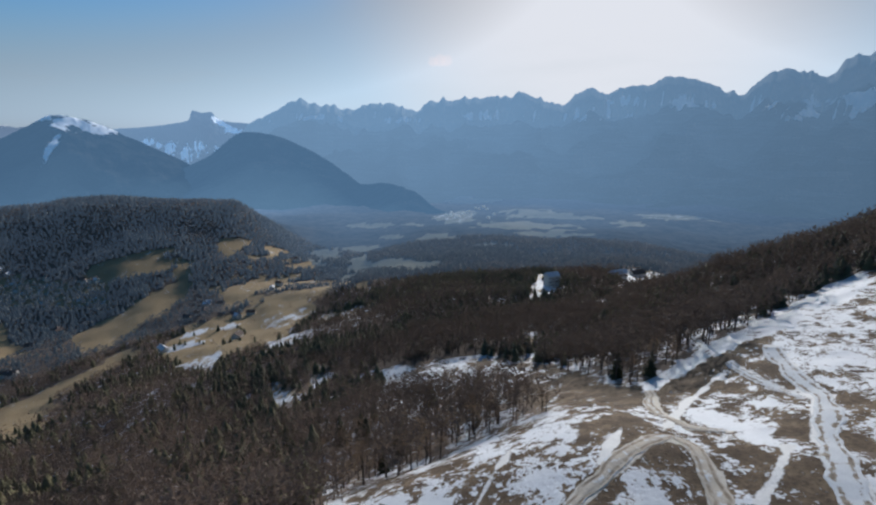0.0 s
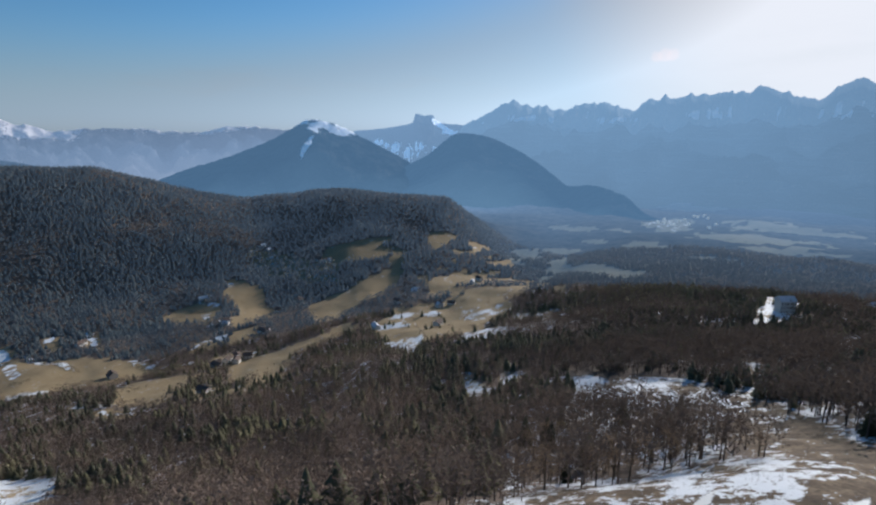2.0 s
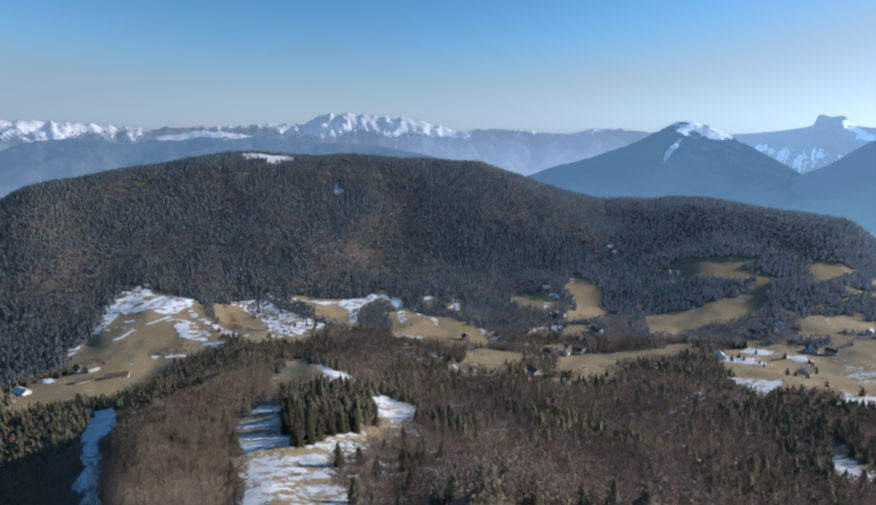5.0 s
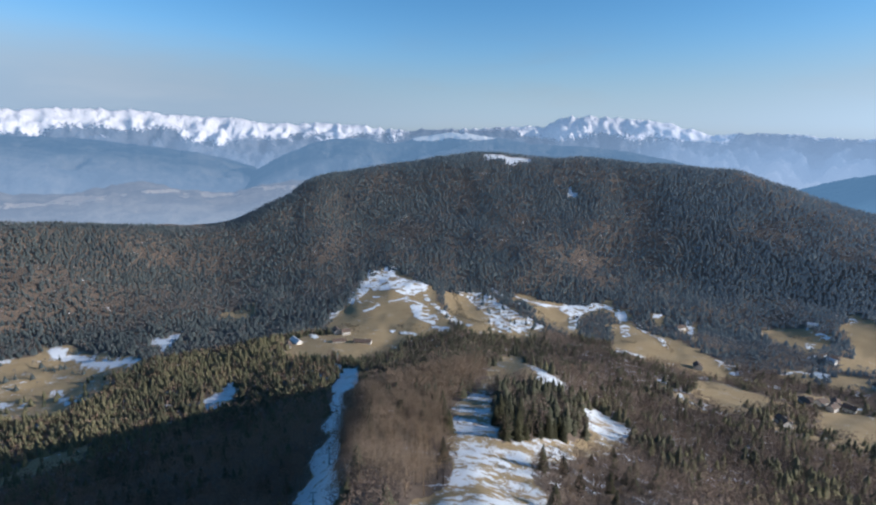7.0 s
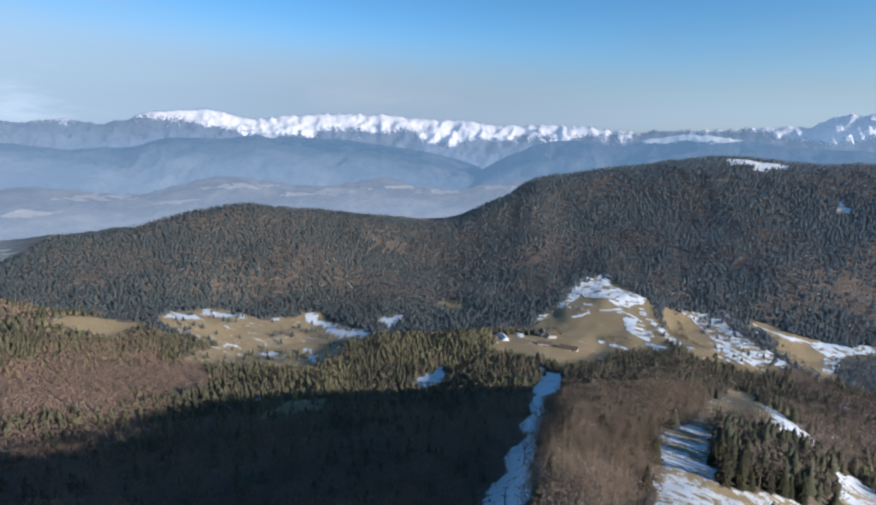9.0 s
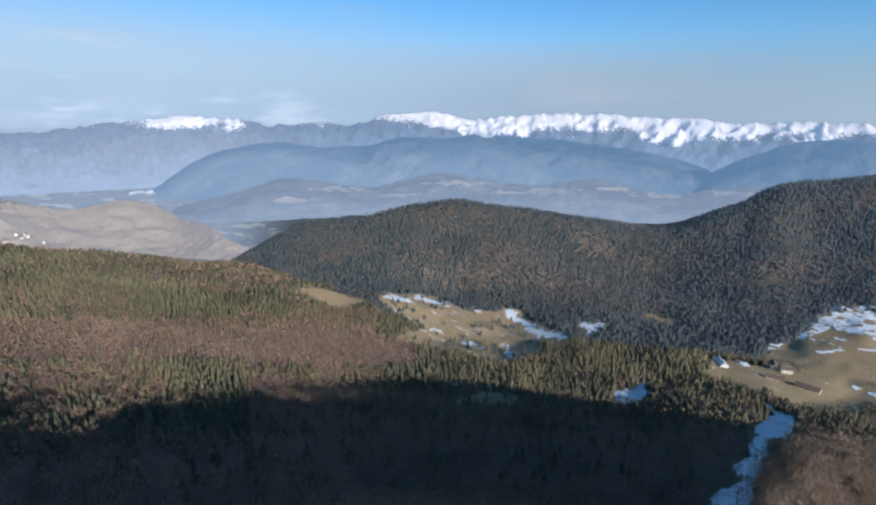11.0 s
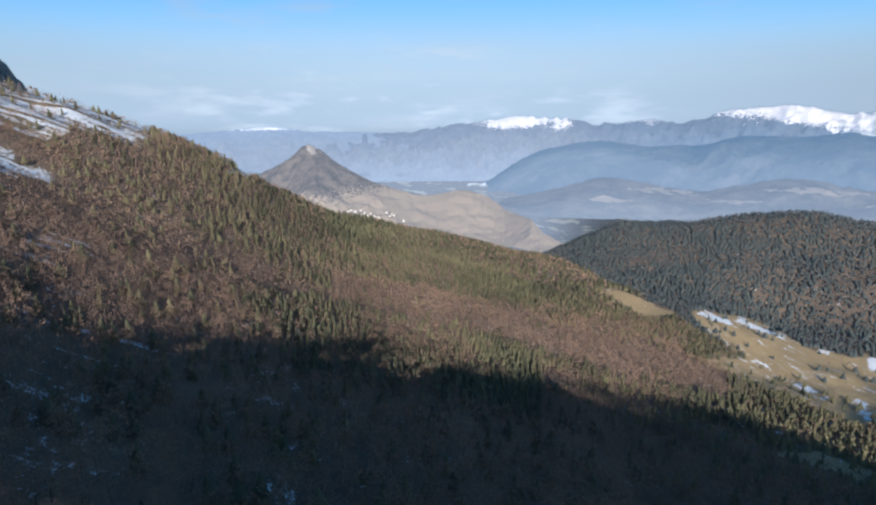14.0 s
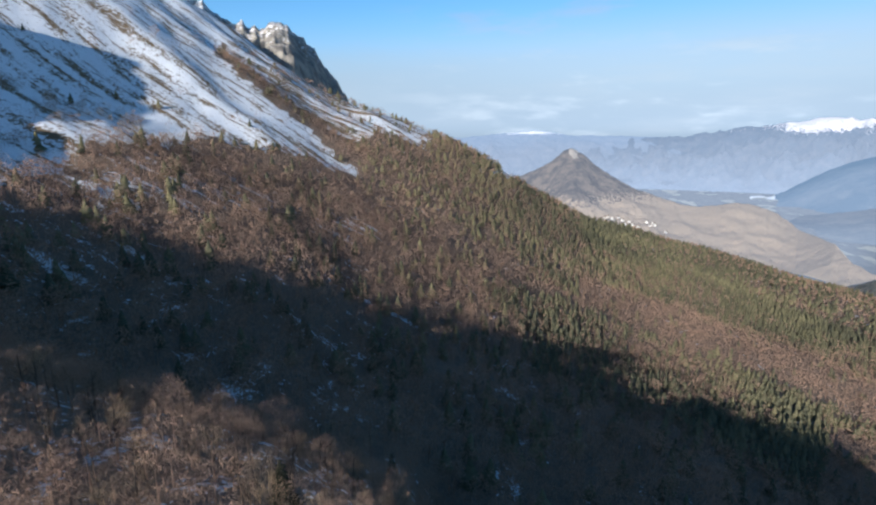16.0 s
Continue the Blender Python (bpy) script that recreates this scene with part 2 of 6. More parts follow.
section(73, (100, -41.5), (150, -37.8), (230, -31.6), (330, -27), (450, -24.3), (600, -23.5), (800, -20.5), (1000, -17.5), (1350, -9), (1700, -2.5), (2300, -9.5))
section(79, (100, -41), (150, -36.9), (230, -31), (330, -27), (450, -25), (600, -23.6), (800, -20.3), (1000, -17), (1350, -9), (1700, -2.2), (2300, -9.5))
section(82.5, (100, -41.5), (150, -36.8), (230, -31), (330, -26.9), (500, -24.8), (800, -20.4), (1000, -16.8), (1350, -9.2), (1700, -2.5), (2300, -9.5))
section(86, (100, -42), (150, -37), (230, -31.1), (330, -27.3), (500, -25.5), (800, -20.5), (1000, -16.5), (1100, -14.8), (1350, -9.3), (1700, -3.0), (2300, -9.5))
section(89, (100, -41.8), (150, -36.7), (230, -30.9), (330, -27.5), (500, -26), (800, -20.6), (1000, -16.7), (1350, -9.5), (1680, -3.4), (2300, -9.5))
section(93, (100, -42.5), (150, -36.8), (230, -31.4), (330, -28.6), (500, -26.5), (800, -20.8), (1000, -17), (1350, -9.8), (1650, -4.2), (2300, -9.5))
section(97, (100, -45.5), (150, -40.4), (230, -35), (330, -31.2), (500, -26.8), (800, -20.9), (1000, -17.4), (1320, -10), (1600, -4.9), (2300, -9.5))
section(101, (100, -46), (150, -41.5), (230, -36.5), (330, -32), (500, -27), (800, -21), (1000, -17.8), (1300, -11), (1550, -6.9), (2300, -9.5))
section(108, (100, -46.5), (150, -42), (230, -37.5), (330, -33), (500, -27.8), (800, -21.3), (1000, -18.5), (1200, -14.3), (1450, -9.6), (2300, -9.5))
section(120, (60, -53), (100, -46.5), (150, -41.5), (230, -38.5), (330, -34), (500, -28.5), (800, -21.8), (1000, -18), (1180, -13.5), (1400, -8.9), (2300, -9.5))
section(129, (60, -53), (100, -46.5), (150, -41.5), (230, -38.3), (330, -33.8), (500, -28.6), (800, -21.3), (1000, -17.5), (1180, -12.7), (1400, -8.0), (2300, -9.5))
section(137, (60, -53), (100, -46.5), (150, -41.5), (230, -38), (330, -33.5), (450, -29.5), (650, -23), (850, -18.5), (950, -17), (1150, -13), (1380, -9.1), (2300, -9.5))
section(144, (60, -53), (100, -46.5), (150, -41.5), (230, -37), (330, -32.5), (450, -28.3), (650, -21.5), (850, -17), (950, -16.3), (1150, -12.5), (1350, -9.5), (2300, -9.5))
section(150, (60, -53), (100, -46.5), (150, -41.5), (230, -36), (330, -31.5), (450, -27), (650, -20), (850, -15.8), (1000, -13.7), (1300, -12), (1600, -13), (2300, -9.8))
section(157, (60, -53), (100, -46.5), (150, -41.5), (230, -35.5), (330, -30), (450, -25), (650, -18), (850, -14), (1000, -12.7), (1400, -14.2), (2000, -10.7))
section(165, (60, -53), (100, -46.5), (150, -41.5), (230, -34), (330, -28), (450, -23), (650, -16), (850, -12), (950, -11.2), (1300, -14.2), (2000, -10.7))
section(173, (60, -53), (100, -46.5), (150, -41.5), (230, -32.5), (330, -26), (450, -21), (650, -14), (800, -10.9), (900, -9.6), (1200, -14), (2000, -10.7))
section(179, (60, -53), (100, -46.5), (150, -41.5), (230, -31.5), (330, -25), (450, -19), (650, -11.3), (850, -7.0), (1100, -13), (2000, -10.7))
section(184, (60, -53), (100, -46.5), (150, -40.5), (230, -30.5), (330, -23), (450, -16.5), (650, -8.3), (830, -4.2), (1100, -12), (2000, -10.7))
section(190, (60, -53), (100, -46.5), (150, -40.5), (230, -29), (330, -20.5), (450, -13), (650, -4.5), (820, -0.9), (1100, -10), (2000, -10.7))
section(196, (60, -48), (102, -40), (150, -37), (230, -27), (330, -17.5), (450, -9.5), (650, -1.3), (800, 1.3), (1100, -6), (2000, -10.5))
section(203, (60, -46), (108, -35.5), (150, -34.5), (230, -24.5), (330, -14), (450, -6), (650, 1.5), (850, 4.6), (1050, 2.5), (2000, 1.0))
section(210, (60, -44), (115, -31.6), (160, -31.5), (230, -21), (330, -10), (450, -2.5), (650, 5.5), (900, 8.4), (1200, 7), (2500, 4))
section(220, (60, -43), (125, -27), (165, -27.5), (230, -18), (330, -6.5), (450, 1), (650, 10), (900, 14.5), (1300, 12), (2500, 8))
section(232, (60, -42), (145, -21), (190, -19.5), (250, -11), (330, -3), (450, 4), (650, 14), (900, 19), (1300, 15), (2500, 10))
section(241, (60, -41), (150, -14.5), (207, -7.5), (277, -2), (330, 1.5), (450, 7), (650, 14.5), (900, 19), (1300, 20), (2500, 15))
section(250, (60, -41), (150, -16.5), (230, -4.5), (277, 0), (330, 4), (450, 9), (650, 15), (900, 19), (1300, 24), (2500, 22))
# unseen ridge, made high enough to shade the upper snow slope
section(270, (100, -31), (160, -18), (220, -3), (300, 6), (350, 12), (415, 17.8), (500, 20.5), (650, 23), (1300, 26), (2500, 22))
section(295, (100, -30), (200, -13), (330, 0), (650, 11), (1300, 20), (2500, 20))
section(308, (100, -29.5), (200, -16), (330, -8), (520, -3), (900, 4), (1600, 9), (2500, 10))


def smooth_curve(xk, yk, x):
    """Monotone cubic through the knots; yk may have more columns."""
    h = np.diff(xk)
    h2 = h.reshape(-1, *([1] * (yk.ndim - 1)))
    s = np.diff(yk, axis=0) / h2
    m = np.zeros_like(yk)
    same = s[1:] * s[:-1] > 0
    m[1:-1] = np.where(same, 2 * s[1:] * s[:-1] / np.where(same, s[1:] + s[:-1], 1), 0)
    m[0], m[-1] = s[0], s[-1]
    i = np.clip(np.searchsorted(xk, x) - 1, 0, len(xk) - 2)
    u = ((x - xk[i]) / h[i]).reshape(-1, *([1] * (yk.ndim - 1)))
    hh = h2[i]
    return ((2 * u**3 - 3 * u**2 + 1) * yk[i] + (u**3 - 2 * u**2 + u) * hh * m[i]
            + (-2 * u**3 + 3 * u**2) * yk[i + 1] + (u**3 - u**2) * hh * m[i + 1])


def vnoise(x, y, seed=0):
    """Smooth value noise, -1 to 1."""
    xi, yi = np.floor(x).astype(np.int64), np.floor(y).astype(np.int64)
    u, v = x - xi, y - yi
    u, v = u * u * (3 - 2 * u), v * v * (3 - 2 * v)

    def lattice(a, b):
        k = (a * 374761393 + b * 668265263 + seed * 1442695041) & 0xFFFFFFFF
        k = ((k ^ (k >> 13)) * 1274126177) & 0xFFFFFFFF
        k = ((k ^ (k >> 16)) * 2246822519) & 0xFFFFFFFF
        return ((k ^ (k >> 15)) & 0xFFFFFF) / float(0x7FFFFF) - 1
    return ((lattice(xi, yi) * (1 - u) + lattice(xi + 1, yi) * u) * (1 - v)
            + (lattice(xi, yi + 1) * (1 - u) + lattice(xi + 1, yi + 1) * u) * v)


def fbm(x, y, octaves=4, seed=0):
    return sum(vnoise(x * 2**k + 17.3 * k, y * 2**k - 9.1 * k, seed + k) * 0.5**k for k in range(octaves))


# one polar grid holds the land: columns every 0.45 degrees, rings 1.9 % apart
COLS = 800
RINGS = np.arange(math.log(5.0), math.log(4950.0), 0.019)
BEAR = np.arange(COLS) * 360.0 / COLS - 45.0
keys = sorted(SECTIONS)
table = np.stack([smooth_curve(*SECTIONS[k], RINGS) for k in keys])
ka = np.array(keys, float)
table = np.concatenate([table[-4:], table, table[:4]])
ka = np.concatenate([ka[-4:] - 360, ka, ka[:4] + 360])
LAND = smooth_curve(ka, table, BEAR)      # (columns, rings)
GR, GA = np.exp(RINGS)[None, :], np.radians(BEAR)[:, None]
GX, GY = -np.sin(GA) * GR, np.cos(GA) * GR
LAND = LAND + fbm(GX / 160, GY / 160, 4, 3) * np.clip(GR * 0.012, 0.3, 9.0) + fbm(GX / 14, GY / 14, 3, 9) * np.clip(GR * 0.004, 0.15, 1.0)
steep = np.clip((np.degrees(GA) - 192) / 8, 0, 1) * np.clip((GR - 240) / 90, 0, 1)
LAND = LAND + steep * (vnoise(GX / 320, GY / 30 + GX / 130, 71) * 4.0 + vnoise(GX / 170, GY / 12 + GX / 52, 72) * 1.5)     # ribs down the snow slope
LAND = LAND + fbm(GX / 48, GY / 48, 3, 75) * 24.0 * np.clip((np.degrees(GA) - 254) / 8, 0, 1) * np.clip((GR - 330) / 60, 0, 1)      # unseen crest behind, broken up to throw ragged shade on the snow slope
LAND = LAND + EYE


def height(x, y):
    """Height of the ground at plan places (arrays)."""
    r = np.hypot(x, y)
    a = (np.degrees(np.arctan2(-x, y)) + 45.0) % 360.0
    i = a / (360.0 / COLS)
    j = np.clip((np.log(np.maximum(r, 5.1)) - RINGS[0]) / 0.019, 0, len(RINGS) - 1.001)
    i0, j0 = np.floor(i).astype(int) % COLS, np.floor(j).astype(int)
    i1, u, v = (i0 + 1) % COLS, i - np.floor(i), j - j0
    return (LAND[i0, j0] * (1 - u) + LAND[i1, j0] * u) * (1 - v) + (LAND[i0, j0 + 1] * (1 - u) + LAND[i1, j0 + 1] * u) * v


def plan(bearing, r):
    """Plan place at a bearing and distance."""
    a = np.radians(bearing)
    return -np.sin(a) * r, np.cos(a) * r
# ---------------------------------------------------------------- land cover on the same grid
COVER_SNOW, COVER_OPEN, COVER_THIN = (np.zeros(GX.shape) for _ in range(3))
COVER_DIRT, COVER_PACK, COVER_DARK = (np.zeros(GX.shape) for _ in range(3))
WX = GX + fbm(GX / 22, GY / 22, 3, 21) * np.clip(GR * 0.012, 0.6, 7)
WY = GY + fbm(GX / 22, GY / 22, 3, 22) * np.clip(GR * 0.012, 0.6, 7)


SET_BACK = np.where((GR > 300) & (GA < radians(185)), np.minimum(8.0 * GR / np.maximum(EYE - LAND, 40), 30.0), 0.0)


def inside(outline, x, y):
    hit = np.zeros(x.shape, bool)
    p = list(outline)
    for (x0, y0), (x1, y1) in zip(p, p[1:] + p[:1]):
        if y0 != y1:
            hit ^= ((y0 > y) != (y1 > y)) & (x < (x1 - x0) * (y - y0) / (y1 - y0) + x0)
    return hit


def clearing(snow, thin, *outline):
    """Open ground; its near rim is set back by the trees that would hide it."""
    hit = inside(outline, WX, WY)
    for back in (0.35, 0.7, 1.0):
        k = 1 + back * SET_BACK / GR
        hit |= inside(outline, WX * k, WY * k)
    COVER_OPEN[hit], COVER_SNOW[hit], COVER_THIN[hit] = 1.0, snow, thin


def drift(snow, *outline):
    """Snow left lying on open ground."""
    COVER_SNOW[inside(outline, WX, WY) & (COVER_OPEN > 0)] = snow


def track(width, kind, *line):
    d = np.full(GX.shape, 1e9)
    for (x0, y0), (x1, y1) in zip(line, line[1:]):
        u = np.clip(((GX - x0) * (x1 - x0) + (GY - y0) * (y1 - y0)) / ((x1 - x0)**2 + (y1 - y0)**2), 0, 1)
        d = np.minimum(d, np.hypot(GX - x0 - u * (x1 - x0), GY - y0 - u * (y1 - y0)))
    d = d + fbm(GX / 5, GY / 5, 3, 51) * 0.7
    k = np.clip((width / 2 + 0.6 - d) / 1.2, 0, 1)
    for layer in [{"dirt": COVER_DIRT, "pack": COVER_PACK, "dark": COVER_DARK}[kind]]:
        np.maximum(layer, k, out=layer)


# open ground: how snowy, how many trees are left, and the outline in plan
clearing(0.34, 0, (-18, 92), (-10, 100), (3, 144), (26, 124), (47, 150), (63, 158), (79, 166), (109, 186), (180, 244), (217, 252), (238, 194), (177, 84))
clearing(0.62, 0, (-22, 79), (-16, 91), (3, 139), (44, 142), (45, 118), (33, 106), (22, 86), (8, 80), (1, 70))
clearing(0.64, 0, (111, 165), (150, 201), (195, 225), (202, 179), (115, 96), (102, 111), (103, 133))
clearing(0.62, 0, (60, 118), (80, 138), (83, 120), (69, 97), (58, 96))
clearing(0.9, 0, (64, 159), (79, 166), (109, 186), (180, 244), (217, 252), (198, 229), (120, 177), (82, 160), (63, 148))
clearing(0.52, 0, (27, 75), (37, 83), (47, 92), (48, 85), (44, 76))
clearing(0.55, 0, (-55, 333), (-16, 312), (28, 317), (47, 283), (33, 204), (17, 222), (-24, 247))
clearing(0.25, 0, (45, 275), (57, 229), (62, 162), (54, 130), (38, 116), (34, 147), (27, 197))
clearing(0.55, 0.25, (46, 265), (66, 370), (74, 368), (62, 290), (51, 258))
clearing(0.6, 0, (-127, 372), (-110, 352), (-85, 312), (-86, 267), (-103, 301))
clearing(0.7, 0, (-98, 359), (-80, 359), (-77, 327))
clearing(0.12, 0.03, (-345, 604), (-353, 659), (-364, 703), (-320, 736), (-282, 751), (-233, 771), (-179, 727), (-170, 699), (-182, 674), (-190, 588), (-215, 546), (-243, 512), (-286, 537))
drift(0.9, (-351, 620), (-304, 627), (-295, 609), (-334, 591))
drift(0.9, (-350, 674), (-322, 691), (-312, 671), (-338, 651))
drift(0.9, (-235, 689), (-185, 703), (-181, 688), (-205, 668))
drift(0.9, (-265, 535), (-241, 535), (-223, 497), (-246, 499))
drift(0.9, (-194, 556), (-184, 577), (-170, 537), (-185, 530))
drift(0.9, (-190, 612), (-146, 609), (-138, 563), (-171, 563))
drift(0.9, (-304, 684), (-281, 703), (-274, 686), (-298, 671))
clearing(0.5, 0, (-242, 685), (-189, 721), (-172, 692), (-218, 655))
clearing(0.7, 0, (-197, 551), (-158, 597), (-142, 551), (-173, 498))
clearing(0.65, 0, (-284, 519), (-241, 520), (-218, 478), (-250, 488))
clearing(0.5, 0, (-155, 660), (-96, 665), (-88, 630), (-145, 629))
clearing(0, 0, (-578, 779), (-526, 837), (-534, 878), (-484, 964), (-446, 914), (-470, 781), (-457, 686), (-512, 690))
clearing(0, 0, (-488, 489), (-422, 557), (-414, 654), (-381, 615), (-406, 509), (-445, 443))
clearing(0, 0.1, (-555, 1064), (-519, 1073), (-471, 979), (-512, 989))
clearing(0, 0, (-397, 907), (-291, 831), (-274, 786), (-362, 845))
clearing(0.72, 0.02, (100, 548), (134, 697), (167, 692), (148, 597), (128, 572))
clearing(0.65, 0.02, (205, 585), (267, 750), (335, 775), (298, 705))
clearing(0.9, 0, (139, 464), (167, 507), (152, 447), (136, 439))
clearing(0, 0, (-773, 786), (-741, 819), (-620, 738), (-613, 664))
clearing(0.3, 0.55, (-889, 981), (-786, 989), (-611, 942), (-590, 891), (-744, 897), (-850, 939))
clearing(0.06, 0, (-850, -98), (-909, -67), (-1056, -42), (-1122, -2), (-1078, 27), (-984, 87), (-802, 97), (-749, 101), (-723, 22), (-666, 5), (-624, -37), (-653, -125), (-733, -148), (-736, -92))
clearing(0.06, 0, (-901, 8), (-925, 59), (-784, 86), (-770, 58), (-834, 39))
clearing(0.06, 0, (-991, 113), (-1001, 154), (-807, 167), (-738, 158), (-741, 132), (-817, 99))
clearing(0.06, 0.07, (-1006, 137), (-1001, 199), (-918, 215), (-860, 237), (-814, 235), (-786, 258), (-719, 223), (-714, 190), (-750, 160), (-806, 162), (-896, 169), (-977, 161))
clearing(0.06, 0, (-913, 273), (-902, 329), (-761, 289), (-805, 276), (-835, 260))
clearing(0.06, 0, (-998, 248), (-973, 295), (-938, 347), (-950, 424), (-922, 440), (-894, 449), (-860, 435), (-732, 365), (-734, 353), (-866, 418), (-914, 426), (-924, 402), (-890, 357), (-860, 337), (-754, 297), (-758, 284), (-856, 316), (-895, 319), (-917, 279))
clearing(0.05, 0, (-474, 407), (-519, 515), (-490, 548), (-482, 482))
clearing(0, 0, (-426, 413), (-423, 475), (-382, 477), (-371, 386))
clearing(0.95, 0, (-802, 723), (-760, 728), (-732, 715), (-747, 702))
clearing(0.9, 0, (-713, 651), (-706, 669), (-663, 618))
clearing(0.9, 0, (-607, 569), (-596, 592), (-572, 562))
clearing(0, 0, (-790, 787), (-781, 841), (-733, 826), (-687, 781), (-711, 738))
clearing(0.3, 0, (-688, -532), (-731, -462), (-647, -351), (-594, -338), (-613, -480))
clearing(0.2, 0, (-601, -471), (-611, -417), (-556, -387), (-556, -438))
clearing(0.95, 0, (-817, -372), (-830, -326), (-796, -327))
clearing(0.88, 0, (-163, -41), (-211, -43), (-240, -42), (-306, -42), (-502, -55), (-582, -60), (-557, -36), (-443, -26), (-421, -39), (-273, -28), (-190, -19), (-177, -20), (-140, -20))
clearing(0.57, 0, (-250, 31), (-315, 57), (-286, 63), (-204, 48), (-242, 99), (-215, 92), (-185, 58), (-148, 53), (-75, 31), (-77, -3), (-136, 6), (-149, 20))
clearing(0.2, 0, (-311, 56), (-388, 79), (-595, 146), (-621, 178), (-376, 116), (-368, 84))
clearing(0.85, 0, (-429, 130), (-369, 142), (-327, 107))
clearing(0.7, 0, (-333, 140), (-340, 159), (-301, 165), (-261, 138), (-281, 124))
clearing(0.8, 0, (-1405, 504), (-1403, 519), (-1391, 513), (-1395, 502))
clearing(0.2, 0, (-241, 98), (-282, 126), (-261, 138), (-238, 117), (-215, 91))
clearing(0, 0, (-474, -707), (-531, -691), (-566, -632), (-502, -639))
clearing(0.16, 0.06, (-593, -645), (-750, -653), (-725, -538), (-804, -508), (-717, -359), (-606, -335), (-552, -353), (-544, -430), (-487, -484), (-597, -530), (-576, -599))
clearing(0.85, 0, (-525, -190), (-579, -181), (-548, -163), (-518, -174))
clearing(0, 0.2, (-389, -302), (-434, -296), (-451, -260), (-427, -257))
clearing(0.9, 0, (-802, -358), (-833, -325), (-780, -337))
clearing(0, 0.3, (-934, -296), (-987, -251), (-922, -240))
clearing(0.68, 0.03, (204, -93), (246, -198), (267, -248), (272, -308), (267, -379), (236, -426), (173, -506), (210, -510), (265, -530), (321, -543), (371, -561), (447, -734), (597, -803), (720, -398))
clearing(0.56, 0.16, (447, -734), (421, -779), (410, -912), (357, -934), (194, -726), (182, -983), (153, -669), (195, -637), (206, -565), (255, -577), (308, -591), (392, -616))
clearing(0.15, 0.05, (-816, -531), (-815, -490), (-775, -424), (-729, -342), (-688, -326), (-683, -382), (-726, -438))
drift(0.85, (-609, -646), (-657, -627), (-633, -604), (-593, -623))
drift(0.9, (-790, -652), (-780, -591), (-757, -536), (-737, -529), (-722, -554), (-757, -612))
drift(0.95, (-814, -524), (-805, -494), (-769, -430), (-718, -340), (-693, -331), (-697, -390), (-744, -443), (-774, -491))
drift(0.85, (-639, -420), (-642, -412), (-572, -351), (-568, -357))
drift(0.8, (-596, -514), (-607, -498), (-594, -491), (-583, -502))
drift(0.8, (-614, -470), (-612, -451), (-591, -410), (-584, -414), (-596, -452))
drift(0.85, (-695, -640), (-729, -584), (-700, -564), (-674, -621))
clearing(0.04, 0.0, (-854, 400), (-849, 428), (-825, 435), (-751, 456), (-675, 465), (-586, 460), (-581, 419), (-613, 395), (-624, 333), (-697, 331))
clearing(0.03, 0.0, (-555, 368), (-556, 395), (-480, 411), (-448, 382), (-446, 360), (-412, 326), (-438, 320), (-473, 315))
clearing(0.04, 0.0, (-810, 657), (-823, 706), (-786, 725), (-741, 721), (-726, 713), (-667, 617), (-698, 631), (-770, 645))
clearing(0.02, 0.0, (-771, 784), (-793, 824), (-756, 818), (-673, 739), (-644, 682), (-725, 747))
clearing(0.04, 0.0, (-576, 573), (-600, 623), (-572, 634), (-550, 612), (-557, 568))
clearing(0.04, 0.0, (-425, 412), (-438, 437), (-417, 474), (-382, 436), (-360, 387))
clearing(0.05, 0.05, (-514, 463), (-526, 493), (-510, 516), (-490, 495), (-487, 449))
clearing(0.06, 0.3, (-362, 339), (-372, 399), (-360, 438), (-342, 405), (-343, 346))
clearing(0.05, 0.02, (-408, 347), (-420, 371), (-409, 381), (-380, 350), (-379, 329))
clearing(0.05, 0.2, (-603, 517), (-610, 556), (-589, 578), (-569, 556), (-587, 535))
clearing(0.05, 0.0, (-678, 325), (-635, 350), (-611, 335), (-645, 312))
clearing(0.05, 0.0, (-506, 291), (-482, 293), (-471, 285), (-485, 280))
clearing(0.05, 0.0, (-467, 288), (-438, 294), (-415, 291), (-407, 282), (-450, 280))
clearing(0.05, 0.0, (-879, 487), (-882, 511), (-858, 499), (-862, 481))
clearing(0.05, 0.0, (-835, 511), (-848, 562), (-763, 508), (-765, 496))
track(3.4, "dirt", (20, 73), (27, 80), (35, 88), (43, 96), (49, 99), (52, 94), (51, 85), (48, 77), (44, 67))
track(5, "pack", (112, 164), (103, 140), (97, 121), (80, 97), (72, 81), (68, 73), (62, 64))
track(2.6, "pack", (95, 158), (93, 137), (93, 121))
track(2, "pack", (30, 86), (39, 101))
track(2.2, "pack", (50, 104), (68, 131), (89, 152))
track(2.6, "dirt", (65, 147), (56, 120), (58, 108), (65, 106))
track(2.2, "pack", (54, 76), (62, 84), (70, 93))
track(1.6, "pack", (6, 80), (10, 89), (17, 105))
track(1.6, "dark", (94, 116), (84, 99), (73, 81), (68, 71))
